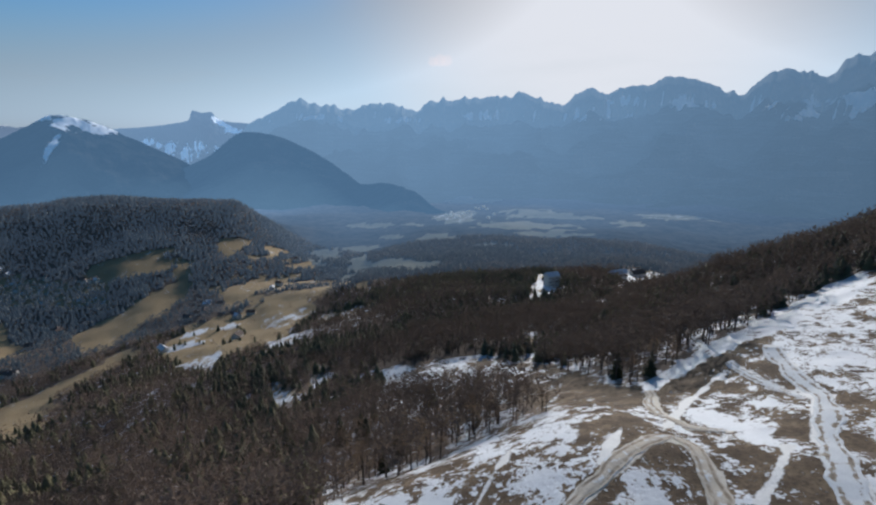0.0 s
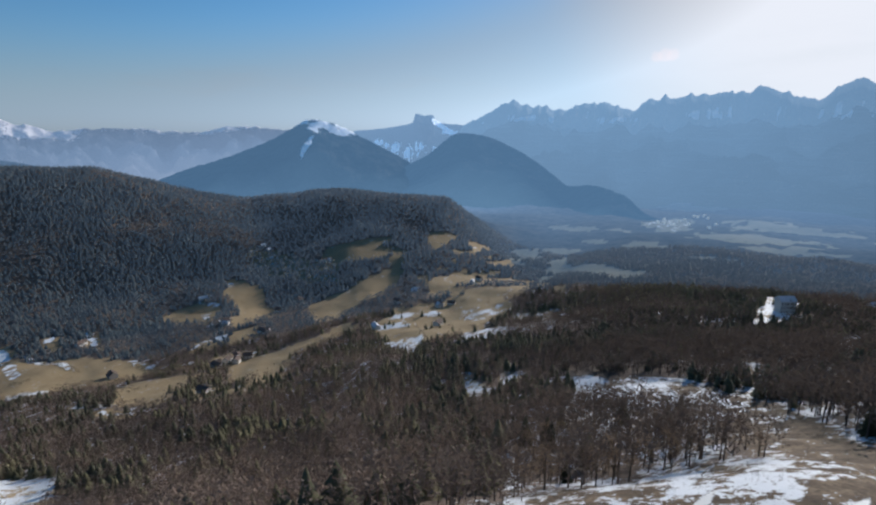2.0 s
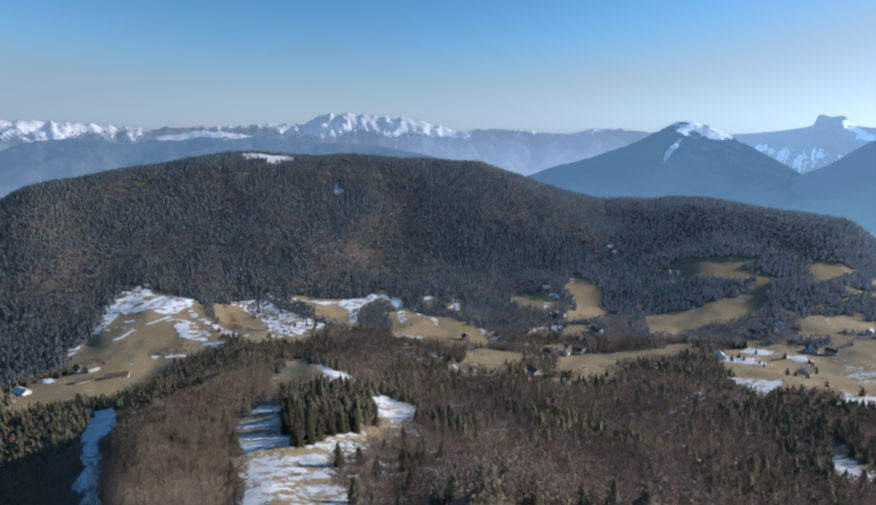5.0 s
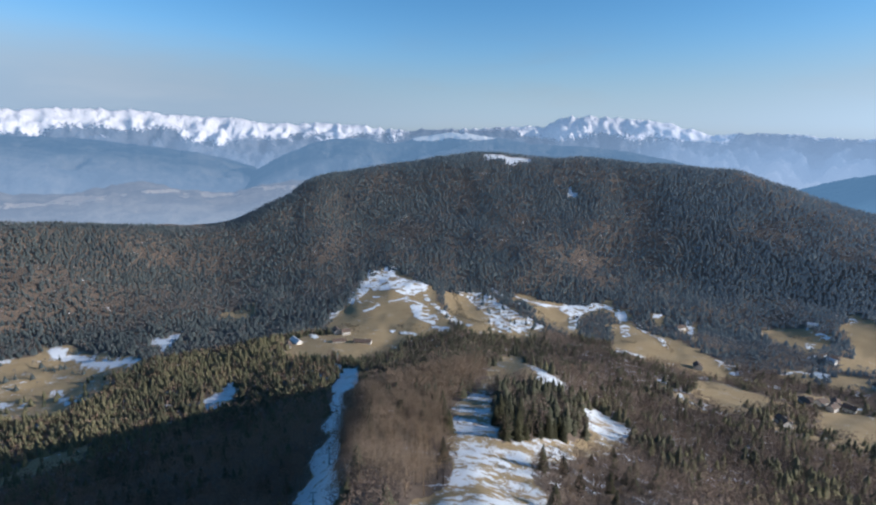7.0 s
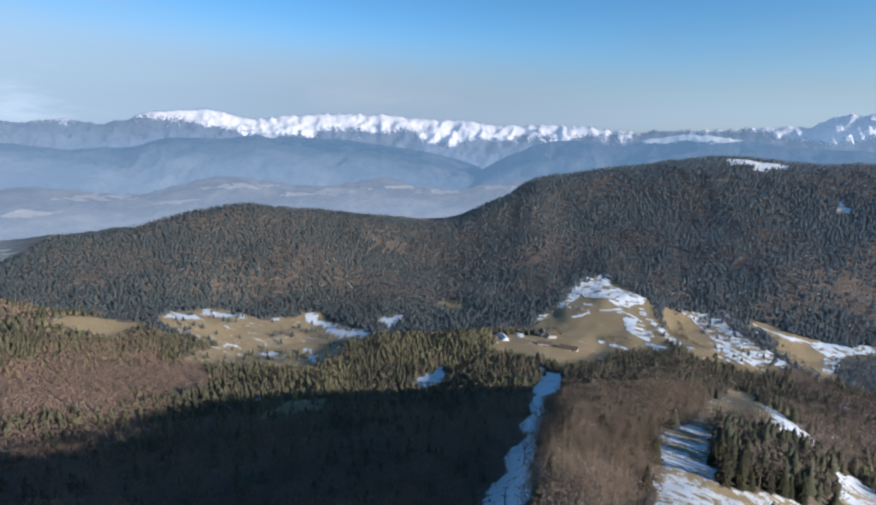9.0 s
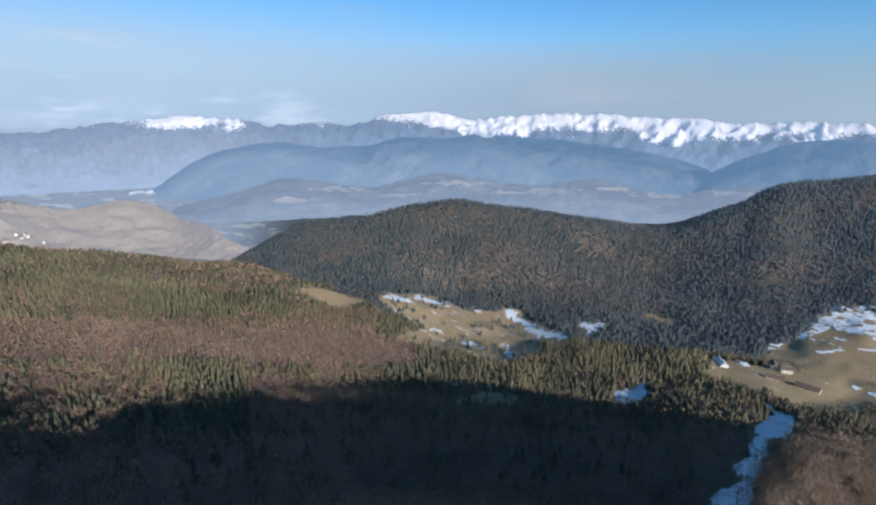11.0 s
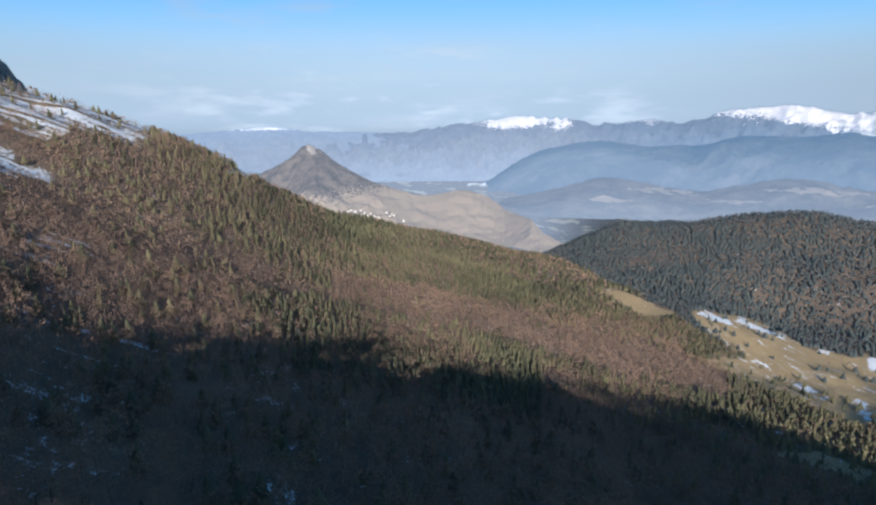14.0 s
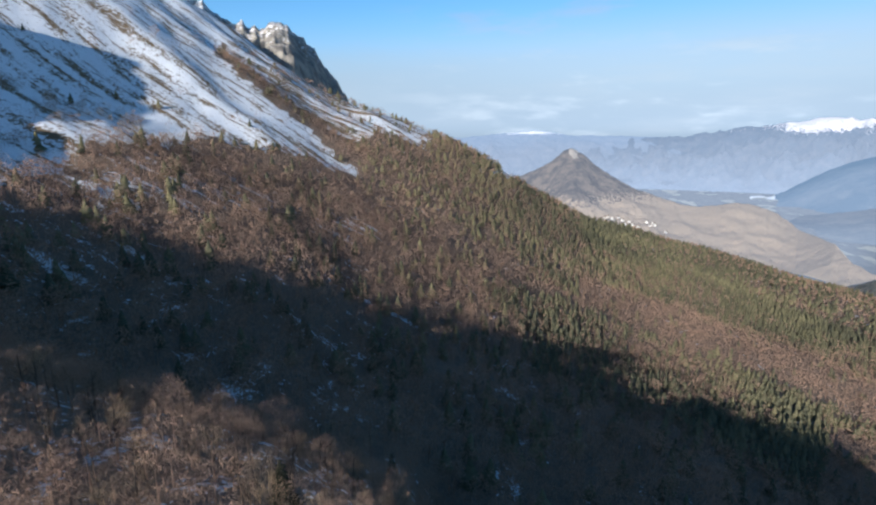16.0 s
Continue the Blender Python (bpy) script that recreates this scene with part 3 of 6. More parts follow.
TRACKS = [(3.4, "dirt", [(19.7, 73.4), (27.0, 80.1), (34.5, 88.0), (43.2, 96.4), (49.3, 99.5), (52.0, 94.0), (50.5, 85.3), (48.0, 76.9), (43.7, 67.2)]),
          (5, "pack", [(111.6, 164.2), (102.7, 139.8), (96.9, 121.3), (80.4, 96.7), (71.8, 81.4), (68.0, 73.4), (62.3, 63.7)]),
          (2.6, "pack", [(94.6, 158.0), (93.0, 136.8), (92.8, 121.0)]),
          (2.6, "dirt", [(64.5, 147.4), (55.8, 119.5), (58.0, 108.4), (65.0, 106.0)])]
BROWN_BAND = [(69, -512), (62, -420), (-18, -497), (-162, -477), (-297, -440), (-424, -396), (-493, -463), (-350, -518), (-154, -604), (-2, -578)]
SPUR_FLANK = [(-166, -17), (-313, -31), (-331, 10), (-457, 83), (-394, 81), (-250, 31), (-155, 20), (-127, 5)]
LOW_WOOD = [(-187, 56), (-209, 67), (-245, 107), (-253, 140), (-201, 141), (-58, 45), (-74, 28)]
GROVE = [(-206, 48), (-249, 106), (-343, 147), (-328, 103), (-305, 69)]
clearing(1.0, 0.03, (-1627, 298), (-1661, 310), (-1638, 454), (-1587, 449), (-1591, 396), (-1609, 342))
HEDGES = [((-760, 14), (-741, 47), (-726, 79)), ((-896, 92), (-834, 107), (-761, 152)), ((-804, -72), (-768, -41)), ((-917, 178), (-869, 195)), ((-1012, 134), (-805, 124)), ((-884, 267), (-807, 279)), ((-501, 332), (-517, 365)), ((-621, 446), (-568, 447), (-523, 447)), ((-700, 351), (-698, 370)), ((-727, 415), (-677, 413)), ((-781, 688), (-736, 687)), ((-475, 422), (-472, 468), (-488, 516)), ((-670, 520), (-625, 566), (-625, 606)), ((-754, 6), (-774, 28), (-752, 59)), ((-806, -75), (-743, -42)), ((-832, -56), (-835, -44)), ((-835, 115), (-766, 147)), ((-941, 199), (-899, 213)), ((-709, 348), (-698, 369)), ((-767, 423), (-693, 419)), ((-771, 652), (-755, 699)), ((-480, 432), (-488, 466)), ((-497, 331), (-495, 363))]
track(4, "pack", (-332, 357), (-330, 369), (-341, 397))
bear = np.degrees(GA)
# the snow slope goes on up the mountain behind, and the piste under the hover point
under = ((GR < 82) & ((bear < 60) | (bear > 240))) | ((GR < 116) & ((bear < 12) | (bear > 290)))
COVER_SNOW[under & (COVER_OPEN == 0)] = 0.45
COVER_OPEN[under] = 1
behind = (bear > 228) & (GR > 380)
COVER_OPEN[behind], COVER_SNOW[behind] = 1, 0.75
COVER_SNOW = np.where((COVER_OPEN == 0), 0.22 + 0.18 * fbm(GX / 90, GY / 90, 3, 40), COVER_SNOW)
COVER_STEEP = np.where((bear > 190) & (bear < 300) & (GR > 250), 1.0, 0.0)
knoll = (bear > 196) & (bear < 236) & (GR < 165) & (COVER_OPEN == 0)
COVER_SNOW[knoll] = 0.3
edge = (bear < 14) & (GR < 300) & (COVER_OPEN == 0)
COVER_SNOW[edge] = 0.47
shade = (bear > 185) & (bear < 232) & (GR > 170) & (GR < 420) & (COVER_OPEN == 0)
COVER_SNOW[shade] = np.interp(bear + 0 * GR, [194, 206], [0.04, 0.22])[shade] + 0.2 * fbm(GX / 40, GY / 40, 2, 33)[shade]
COVER_SNOW[(bear > 96) & (bear < 180) & (GR < 520) & (COVER_OPEN == 0)] = 0.02
COVER_EARTH = np.where((bear < 20) & (GR < 330), 1.0, 0.0) + np.where((bear > 186) & (GR > 250), 0.8, 0.0)
COVER_SNOW[(GR > 800) & (COVER_OPEN == 0)] = 0.05
COVER_SNOW[(bear > 137) & (bear < 236) & (GR > 420) & (COVER_OPEN == 0)] = 0.05
# fields between the woods of the valley
mosaic = (bear > 8) & (bear < 45) & (GR > 760) & (GR < 1250) & (COVER_OPEN == 0) & (fbm(GX / 130, GY / 130, 3, 91) > 0.27)
mosaic |= (bear > 9) & (bear < 23) & (GR > 830) & (GR < 1290) & (COVER_OPEN == 0) & (fbm(GX / 42, GY / 62, 3, 94) > 0.24)
COVER_OPEN[mosaic], COVER_SNOW[mosaic] = 1, 0.12
# meadows, snowy clearings and the village grounds of the far valley: bearing, slant down from the hover point, half sizes, how snowy
DOWN = np.degrees(np.arctan2(LAND - EYE, GR))
ragged = 0.55 * fbm(GX / 70, GY / 70, 4, 46)
for fa, fe, wa, we, white in ((6.2, -10.5, 3.7, 0.4, 0), (0.4, -11.9, 2.9, 0.4, 0), (8.2, -12.9, 2.3, 0.4, 0), (5.5, -14.8, 4.1, 0.6, 0), (5.1, -11.7, 1.2, 0.2, 0),
                              (-2.5, -9.4, 2.2, 0.7, 0.55), (2.0, -7.4, 0.7, 0.3, 0.8), (-2.9, -7.6, 4.0, 0.4, 0), (-11, -9.2, 5.5, 0.4, 0.3), (-9, -10.4, 5.5, 0.4, 0.2),
                              (-13, -11.2, 3.5, 0.3, 0.1), (-19.9, -9.8, 1.6, 0.25, 0.4), (-35.2, -7.6, 1.4, 0.35, 0.8), (-24, -8.8, 3.0, 0.2, 0.5), (12.5, -13.2, 1.6, 0.3, 0),
                              (-6, -12.6, 2.4, 0.25, 0), (14.5, -14.4, 2.2, 0.35, 0), (166.4, -5.1, 4.0, 0.25, 0.9), (158, -5.9, 2.6, 0.22, 0.9), (152.6, -8.8, 2.0, 0.3, 0.75),
                              (150, -9.6, 1.6, 0.3, 0.4), (186, -4.2, 6.0, 0.5, 0.6)):
    hit = (GR > 750) & (np.hypot((bear - fa) / wa, (DOWN - fe) / we) + ragged < 1.0)
    COVER_OPEN[hit], COVER_SNOW[hit], COVER_THIN[hit] = 1, white, 0


def sample(layer, x, y):
    r = np.hypot(x, y)
    i = np.round(((np.degrees(np.arctan2(-x, y)) + 45.0) % 360.0) / (360.0 / COLS)).astype(int) % COLS
    j = np.clip(np.round((np.log(np.maximum(r, 5.1)) - RINGS[0]) / 0.019), 0, len(RINGS) - 1).astype(int)
    return layer[i, j]
# ---------------------------------------------------------------- ground sheet
def solid(name, verts, faces, material, parent=None, layers=None, smooth=False):
    """A mesh object from arrays; faces has three or four columns."""
    me = bpy.data.meshes.new(name)
    verts, faces = np.asarray(verts, np.float32), np.asarray(faces, np.int32)
    me.vertices.add(len(verts))
    me.vertices.foreach_set("co", verts.ravel())
    k = faces.shape[1]
    me.loops.add(faces.size)
    me.loops.foreach_set("vertex_index", faces.ravel())
    me.polygons.add(len(faces))
    me.polygons.foreach_set("loop_start", np.arange(0, faces.size, k, dtype=np.int32))
    me.polygons.foreach_set("loop_total", np.full(len(faces), k, np.int32))
    me.polygons.foreach_set("use_smooth", np.full(len(faces), smooth))
    for key, values in (layers or {}).items():
        me.attributes.new(key, "FLOAT", "POINT").data.foreach_set("value", np.asarray(values, np.float32).ravel())
    me.update(calc_edges=True)
    me.materials.append(material)
    ob = new(name, me)
    if parent:
        ob.parent = parent
    return ob


def grid_faces(rows, cols, wrap=False):
    i, j = np.meshgrid(np.arange(rows if wrap else rows - 1), np.arange(cols - 1), indexing="ij")
    i2 = (i + 1) % rows
    return np.stack([i * cols + j, i2 * cols + j, i2 * cols + j + 1, i * cols + j + 1], -1).reshape(-1, 4)


# the near land ends at this distance, by bearing; past it lies the backdrop
SEAM = np.interp(BEAR, [-45, -33, 4, 10, 15, 20, 26, 143, 152, 196, 204, 315], [1500, 860, 800, 860, 1250, 1500, 2000, 2000, 1180, 1150, 2600, 2600])
RIM = np.round((np.log(SEAM) - RINGS[0]) / 0.019).astype(int)


def land_part(name, near_part, material, layers):
    f = grid_faces(COLS, len(RINGS), True)[:, ::-1]
    col, ring = f[:, 3] // len(RINGS), f[:, 3] % len(RINGS)
    f = f[(ring < RIM[col]) == near_part]
    if near_part:                    # wider rings right under the hover point
        inner = int((math.log(70.0) - RINGS[0]) / 0.019) // 8 * 8
        ring = f[:, 3] % len(RINGS)
        f = f[(ring >= inner) | (ring % 8 == 0)]
        ring = f % len(RINGS)
        own = ring[:, 3] < inner
        f = np.where(own[:, None] & (ring > ring.min(axis=1)[:, None]), f + 7, f)
    if near_part:                    # close the middle: the first ring is drawn together to a short edge
        ring0 = np.arange(COLS) * len(RINGS)
        q = COLS // 2
        f = np.concatenate([f, [[ring0[k], ring0[k + 1], ring0[COLS - 2 - k], ring0[COLS - 1 - k]] for k in range(q - 1)]])
    used, f = np.unique(f, return_inverse=True)
    v = np.stack([GX, GY, LAND], -1).reshape(-1, 3)[used]
    return solid(name, v, f.reshape(-1, 4), material, layers={k: a.ravel()[used] for k, a in layers.items()}, smooth=True)


ground = land_part("ground", True, M_GROUND,
                   dict(snow=COVER_SNOW, open=COVER_OPEN, dirt=COVER_DIRT, pack=COVER_PACK, dark=COVER_DARK, steep=COVER_STEEP, earth=COVER_EARTH))
tagged(ground, "rough mountain ground of dry grass, leaf litter and melting snow patches", "ground", kind="structure")

# ---------------------------------------------------------------- worn tracks on the piste
def track_material(name, dark, light, rut, snowy):
    n = Nodes(name)
    fine = n.noise(1.6, 6, 0.65)
    c = n.mix(fine, dark, light)
    c = n.mix(n.math("MULTIPLY", n.attr("rut"), n.step(n.noise(0.5, 4), 0.3, 0.6)), c, rut)
    s = n.math("ADD", n.math("MULTIPLY", n.math("SUBTRACT", n.noise(0.35, 7, 0.68), 0.5), 2.4), n.math("SUBTRACT", snowy, n.math("MULTIPLY", n.attr("rut"), 0.5)))
    c = n.mix(n.step(s, 0.0, 0.12), c, n.mix(fine, (0.62, 0.61, 0.6), (0.76, 0.76, 0.76)))
    n.bump(fine, 0.7, 0.15)
    return n.done(c, 0.95)


M_TRACK = track_material("track_dirt", (0.42, 0.345, 0.26), (0.72, 0.64, 0.53), (0.2, 0.14, 0.09), -0.05)
M_SNOW_TRACK = track_material("track_snow", (0.3, 0.235, 0.165), (0.6, 0.53, 0.44), (0.16, 0.115, 0.075), 0.38)


def worn_track(width, kind, line, seed):
    """A strip of ground worn by wheels: two ruts, a middle ridge and frayed edges."""
    p = np.array(line, float)
    d = np.concatenate([[0], np.cumsum(np.hypot(*np.diff(p, axis=0).T))])
    u = np.arange(0, d[-1], 0.7)
    q = smooth_curve(d, p, u)
    t = np.gradient(q, axis=0)
    t /= np.hypot(t[:, 0], t[:, 1])[:, None]
    s = np.linspace(-1, 1, 15)
    wide = width / 2 * (1.05 + 0.3 * fbm(u / 5, u * 0, 3, seed))[:, None]
    off = s[None, :] * wide + 0.4 * fbm(u / 7, u * 0 + 5, 2, seed)[:, None]
    x, y = q[:, :1] - t[:, 1:] * off, q[:, 1:] + t[:, :1] * off
    rut = np.exp(-((np.abs(s) - 0.5) / 0.14) ** 2)[None, :] + 0 * x
    z = height(x, y) + 0.16 - 0.12 * rut + 0.05 * fbm(x / 0.9, y / 0.9, 2, seed) - 0.4 * np.clip((np.abs(s) - 0.8) / 0.2, 0, 1)
    ob = solid("track", np.stack([x, y, z], -1).reshape(-1, 3), grid_faces(len(u), len(s)), M_TRACK if kind == "dirt" else M_SNOW_TRACK, layers=dict(rut=rut), smooth=True)
    return tagged(ob, "rutted dirt track of pale earth and packed snow on the piste", "track", kind="structure")


for k, (width, kind, line) in enumerate(TRACKS):
    worn_track(width * 1.05, kind, line, 60 + k)

# ---------------------------------------------------------------- far valley and ranges (backdrop)
def valley_material():
    n = Nodes("valley")
    n.bsdf.inputs["Specular IOR Level"].default_value = 0.0
    wood = n.mix(n.step(n.noise(0.03, 7, 0.7), 0.3, 0.7), (0.006, 0.008, 0.008), (0.06, 0.054, 0.046))
    field = n.mix(n.noise(0.012, 4), (0.10, 0.10, 0.07), (0.24, 0.215, 0.15))
    ragged_edge = n.math("MULTIPLY", n.math("SUBTRACT", n.noise(0.035, 5, 0.65), 0.5), 2.2)
    c = n.mix(n.step(n.math("ADD", n.attr("field"), ragged_edge), 0.5, 0.7), wood, field)
    strips = n.step(n.noise(0.009, 5, 0.6, (1, 0.4, 1, 8)), 0.55, 0.6)
    c = n.mix(n.math("MULTIPLY", strips, n.attr("pale")), c, field)
    c = n.mix(n.step(n.math("ADD", n.attr("snow"), n.math("MULTIPLY", n.math("SUBTRACT", n.noise(0.05, 6, 0.7), 0.5), 1.5)), 0.62, 0.72), c, (0.6, 0.6, 0.6))
    n.bump(n.noise(0.09, 4), 0.8, 3.0)
    # painted haze: the emission is blue in the south, paler round to the north
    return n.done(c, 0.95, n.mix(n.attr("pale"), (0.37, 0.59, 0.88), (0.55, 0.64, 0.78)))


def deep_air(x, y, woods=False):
    """Strength of the haze painted as emission on the far land: more with distance, most towards the sun."""
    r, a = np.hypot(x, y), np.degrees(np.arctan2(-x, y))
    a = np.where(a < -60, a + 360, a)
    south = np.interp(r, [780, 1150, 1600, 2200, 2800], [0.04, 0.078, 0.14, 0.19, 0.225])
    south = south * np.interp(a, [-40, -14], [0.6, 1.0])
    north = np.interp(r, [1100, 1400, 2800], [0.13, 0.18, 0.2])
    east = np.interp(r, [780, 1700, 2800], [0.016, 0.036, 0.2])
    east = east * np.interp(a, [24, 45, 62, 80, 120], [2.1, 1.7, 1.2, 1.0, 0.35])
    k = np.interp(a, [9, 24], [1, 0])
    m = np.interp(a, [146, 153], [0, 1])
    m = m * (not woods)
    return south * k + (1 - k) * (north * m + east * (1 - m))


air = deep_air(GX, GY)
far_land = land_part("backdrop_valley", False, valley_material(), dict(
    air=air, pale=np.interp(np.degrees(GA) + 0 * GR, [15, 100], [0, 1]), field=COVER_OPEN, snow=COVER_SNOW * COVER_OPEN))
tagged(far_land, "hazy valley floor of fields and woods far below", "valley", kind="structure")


def ridged(x, y, octaves, seed):
    return sum((1 - 2 * np.abs(vnoise(x * 2**k + 3.7 * k, y * 2**k - 5.1 * k, seed + k))) * 0.5**k for k in range(octaves))


def mountain_range(name, label, crest, near, far, material, foot=-375.0, rough=1.0, cliff=0.0, snowline=9e9, seed=1, cols=300, rows=50,
                   snow_band=120.0, jag=0.0, air=(1.0, 1.0), size=300.0, bend=1.2, rim_snow=1.0, bare_from=None, snow_most=1.0, fields=(), snow_wave=0.0, clear=None, fog=None):
    """A range whose crest follows bearings and elevations; its flank falls towards the near foot and behind."""
    ca = np.array(sorted(crest))
    a = np.linspace(ca[0, 0], ca[-1, 0], cols)
    el = smooth_curve(ca[:, 0], ca[:, 1:2], a)[:, 0]
    s = np.concatenate([np.linspace(0, 1, rows - 8), 1 + np.linspace(0.02, 0.3, 8)])
    A, S = np.meshgrid(a, s, indexing="ij")
    if isinstance(far, list):        # the crest comes nearer along the bearings
        near, far = (np.interp(a, *zip(*k))[:, None] for k in (near, far))
    R = near + (far - near) * S
    x, y = plan(A, R)
    u = np.minimum(S, 1)
    tooth = ridged(a * 0.9, a * 0 + seed, 4, seed + 9) * (0.85 + 0.4 * vnoise(a * 0.3, a * 0, seed + 3)) + 0.45 * vnoise(a * 0.45, a * 0 + seed, seed + 2) - 0.4
    top = far * np.tan(np.radians(el))[:, None] + jag * tooth[:, None]
    ridge = ridged(x / size, y / size, 5, seed)
    env = np.sin(np.pi * np.clip(u, 0, 1) ** 0.9) ** 0.9
    if cliff:
        base = 0.8 + 0.07 * fbm(x / 260, y / 260, 3, seed + 4)
        lowpart = (1 - cliff) * (u / base) ** bend
        prof = np.where(u < base, lowpart, 1 - cliff + cliff * np.clip((u - base) / 0.05, 0, 1) * (0.8 + 0.2 * np.clip((u - base) / (1 - base), 0, 1)))
        prof = np.where(u > 0.985, 1.0, prof)
    else:
        base, prof = 2.0, u ** bend
    prof = np.where(S > 1, 1 - (S - 1) * 3.2, prof)
    H = foot + (top - foot) * (prof + (S < 1) * rough * 0.14 * env * ridge)
    H = np.where(S < 1, np.minimum(H, foot + (top - foot) * (0.2 + 0.8 * u ** 0.7)), H)
    v = np.stack([x, y, H + EYE], -1).reshape(-1, 3)
    if isinstance(snowline, list):
        snowline = np.interp(A, *zip(*snowline))
    snow = np.clip((H - snowline + snow_wave * fbm(x / 420, y / 420, 4, seed + 6)) / snow_band + 0.5, 0, snow_most) * np.where(u > 0.93, rim_snow, 1.0)
    E = np.degrees(np.arctan2(H, R))
    for fa, fe, wa, we, tilt in fields:      # single snow fields: bearing, elevation, half sizes, slant
        k = np.hypot((A - fa - (E - fe) * tilt) / wa, (E - fe) / we) + 0.8 * fbm(x / 45, y / 45, 4, 8)
        snow = np.maximum(snow, np.clip(1.3 - k * 0.8, 0, 1))
    rock = np.clip((u - base + 0.05) * 20, 0, 1) if cliff else np.clip((u - 0.75) * 2, 0, 0.4)
    if bare_from:                    # bare rock on one side of the summit
        rock = np.clip(1.6 - np.abs(A - bare_from - 1.0) * 1.5 - (1 - u) * 12 + 0.9 * fbm(x / 35, y / 35, 3, 5), 0, 1)
    # air and low hold the painted haze: strength of the glow and its valley colour
    ob = solid(name, v, grid_faces(cols, rows)[:, ::-1], material,
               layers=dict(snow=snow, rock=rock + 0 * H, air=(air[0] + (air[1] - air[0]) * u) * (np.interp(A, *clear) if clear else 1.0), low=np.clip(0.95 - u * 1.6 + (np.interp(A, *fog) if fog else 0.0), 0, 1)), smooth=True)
    return tagged(ob, label, "mountain", kind="structure")


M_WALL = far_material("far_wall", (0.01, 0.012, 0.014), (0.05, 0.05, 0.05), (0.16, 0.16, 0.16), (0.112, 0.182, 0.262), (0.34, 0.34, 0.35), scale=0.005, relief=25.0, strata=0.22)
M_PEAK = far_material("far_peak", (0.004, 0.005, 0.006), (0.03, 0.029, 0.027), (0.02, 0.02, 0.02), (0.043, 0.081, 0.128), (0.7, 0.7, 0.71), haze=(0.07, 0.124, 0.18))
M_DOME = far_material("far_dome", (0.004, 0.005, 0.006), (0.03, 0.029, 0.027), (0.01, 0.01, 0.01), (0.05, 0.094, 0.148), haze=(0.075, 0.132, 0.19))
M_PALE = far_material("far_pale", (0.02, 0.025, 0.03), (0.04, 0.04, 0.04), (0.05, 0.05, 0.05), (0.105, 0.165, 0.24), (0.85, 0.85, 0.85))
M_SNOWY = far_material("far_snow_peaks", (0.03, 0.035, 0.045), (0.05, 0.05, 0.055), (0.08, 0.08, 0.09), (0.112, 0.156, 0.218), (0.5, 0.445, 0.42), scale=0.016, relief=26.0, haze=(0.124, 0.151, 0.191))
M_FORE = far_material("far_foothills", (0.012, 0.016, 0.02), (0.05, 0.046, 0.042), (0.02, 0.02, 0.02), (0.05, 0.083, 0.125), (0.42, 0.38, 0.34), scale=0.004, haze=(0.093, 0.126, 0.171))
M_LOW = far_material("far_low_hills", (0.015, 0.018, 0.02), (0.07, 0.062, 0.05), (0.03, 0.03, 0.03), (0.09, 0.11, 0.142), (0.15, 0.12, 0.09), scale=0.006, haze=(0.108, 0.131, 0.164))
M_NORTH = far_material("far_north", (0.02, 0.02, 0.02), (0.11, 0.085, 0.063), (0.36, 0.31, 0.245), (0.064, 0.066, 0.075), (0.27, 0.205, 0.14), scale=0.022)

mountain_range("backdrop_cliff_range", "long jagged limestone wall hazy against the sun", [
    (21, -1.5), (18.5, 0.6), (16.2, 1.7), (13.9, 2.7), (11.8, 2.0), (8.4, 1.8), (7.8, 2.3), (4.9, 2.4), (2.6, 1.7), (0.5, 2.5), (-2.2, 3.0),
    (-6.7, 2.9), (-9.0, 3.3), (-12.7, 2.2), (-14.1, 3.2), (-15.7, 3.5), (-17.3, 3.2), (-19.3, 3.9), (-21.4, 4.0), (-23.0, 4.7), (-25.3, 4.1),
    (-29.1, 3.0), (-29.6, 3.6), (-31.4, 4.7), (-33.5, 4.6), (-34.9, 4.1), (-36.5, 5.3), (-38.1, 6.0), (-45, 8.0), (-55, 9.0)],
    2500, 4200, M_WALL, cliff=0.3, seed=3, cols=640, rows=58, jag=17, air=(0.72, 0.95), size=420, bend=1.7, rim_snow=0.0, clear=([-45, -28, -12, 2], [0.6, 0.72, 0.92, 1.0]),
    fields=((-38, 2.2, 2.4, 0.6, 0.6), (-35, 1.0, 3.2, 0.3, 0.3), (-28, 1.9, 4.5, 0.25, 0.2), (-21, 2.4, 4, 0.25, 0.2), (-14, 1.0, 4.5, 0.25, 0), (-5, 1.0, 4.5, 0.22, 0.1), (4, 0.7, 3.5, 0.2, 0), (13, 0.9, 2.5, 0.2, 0)))
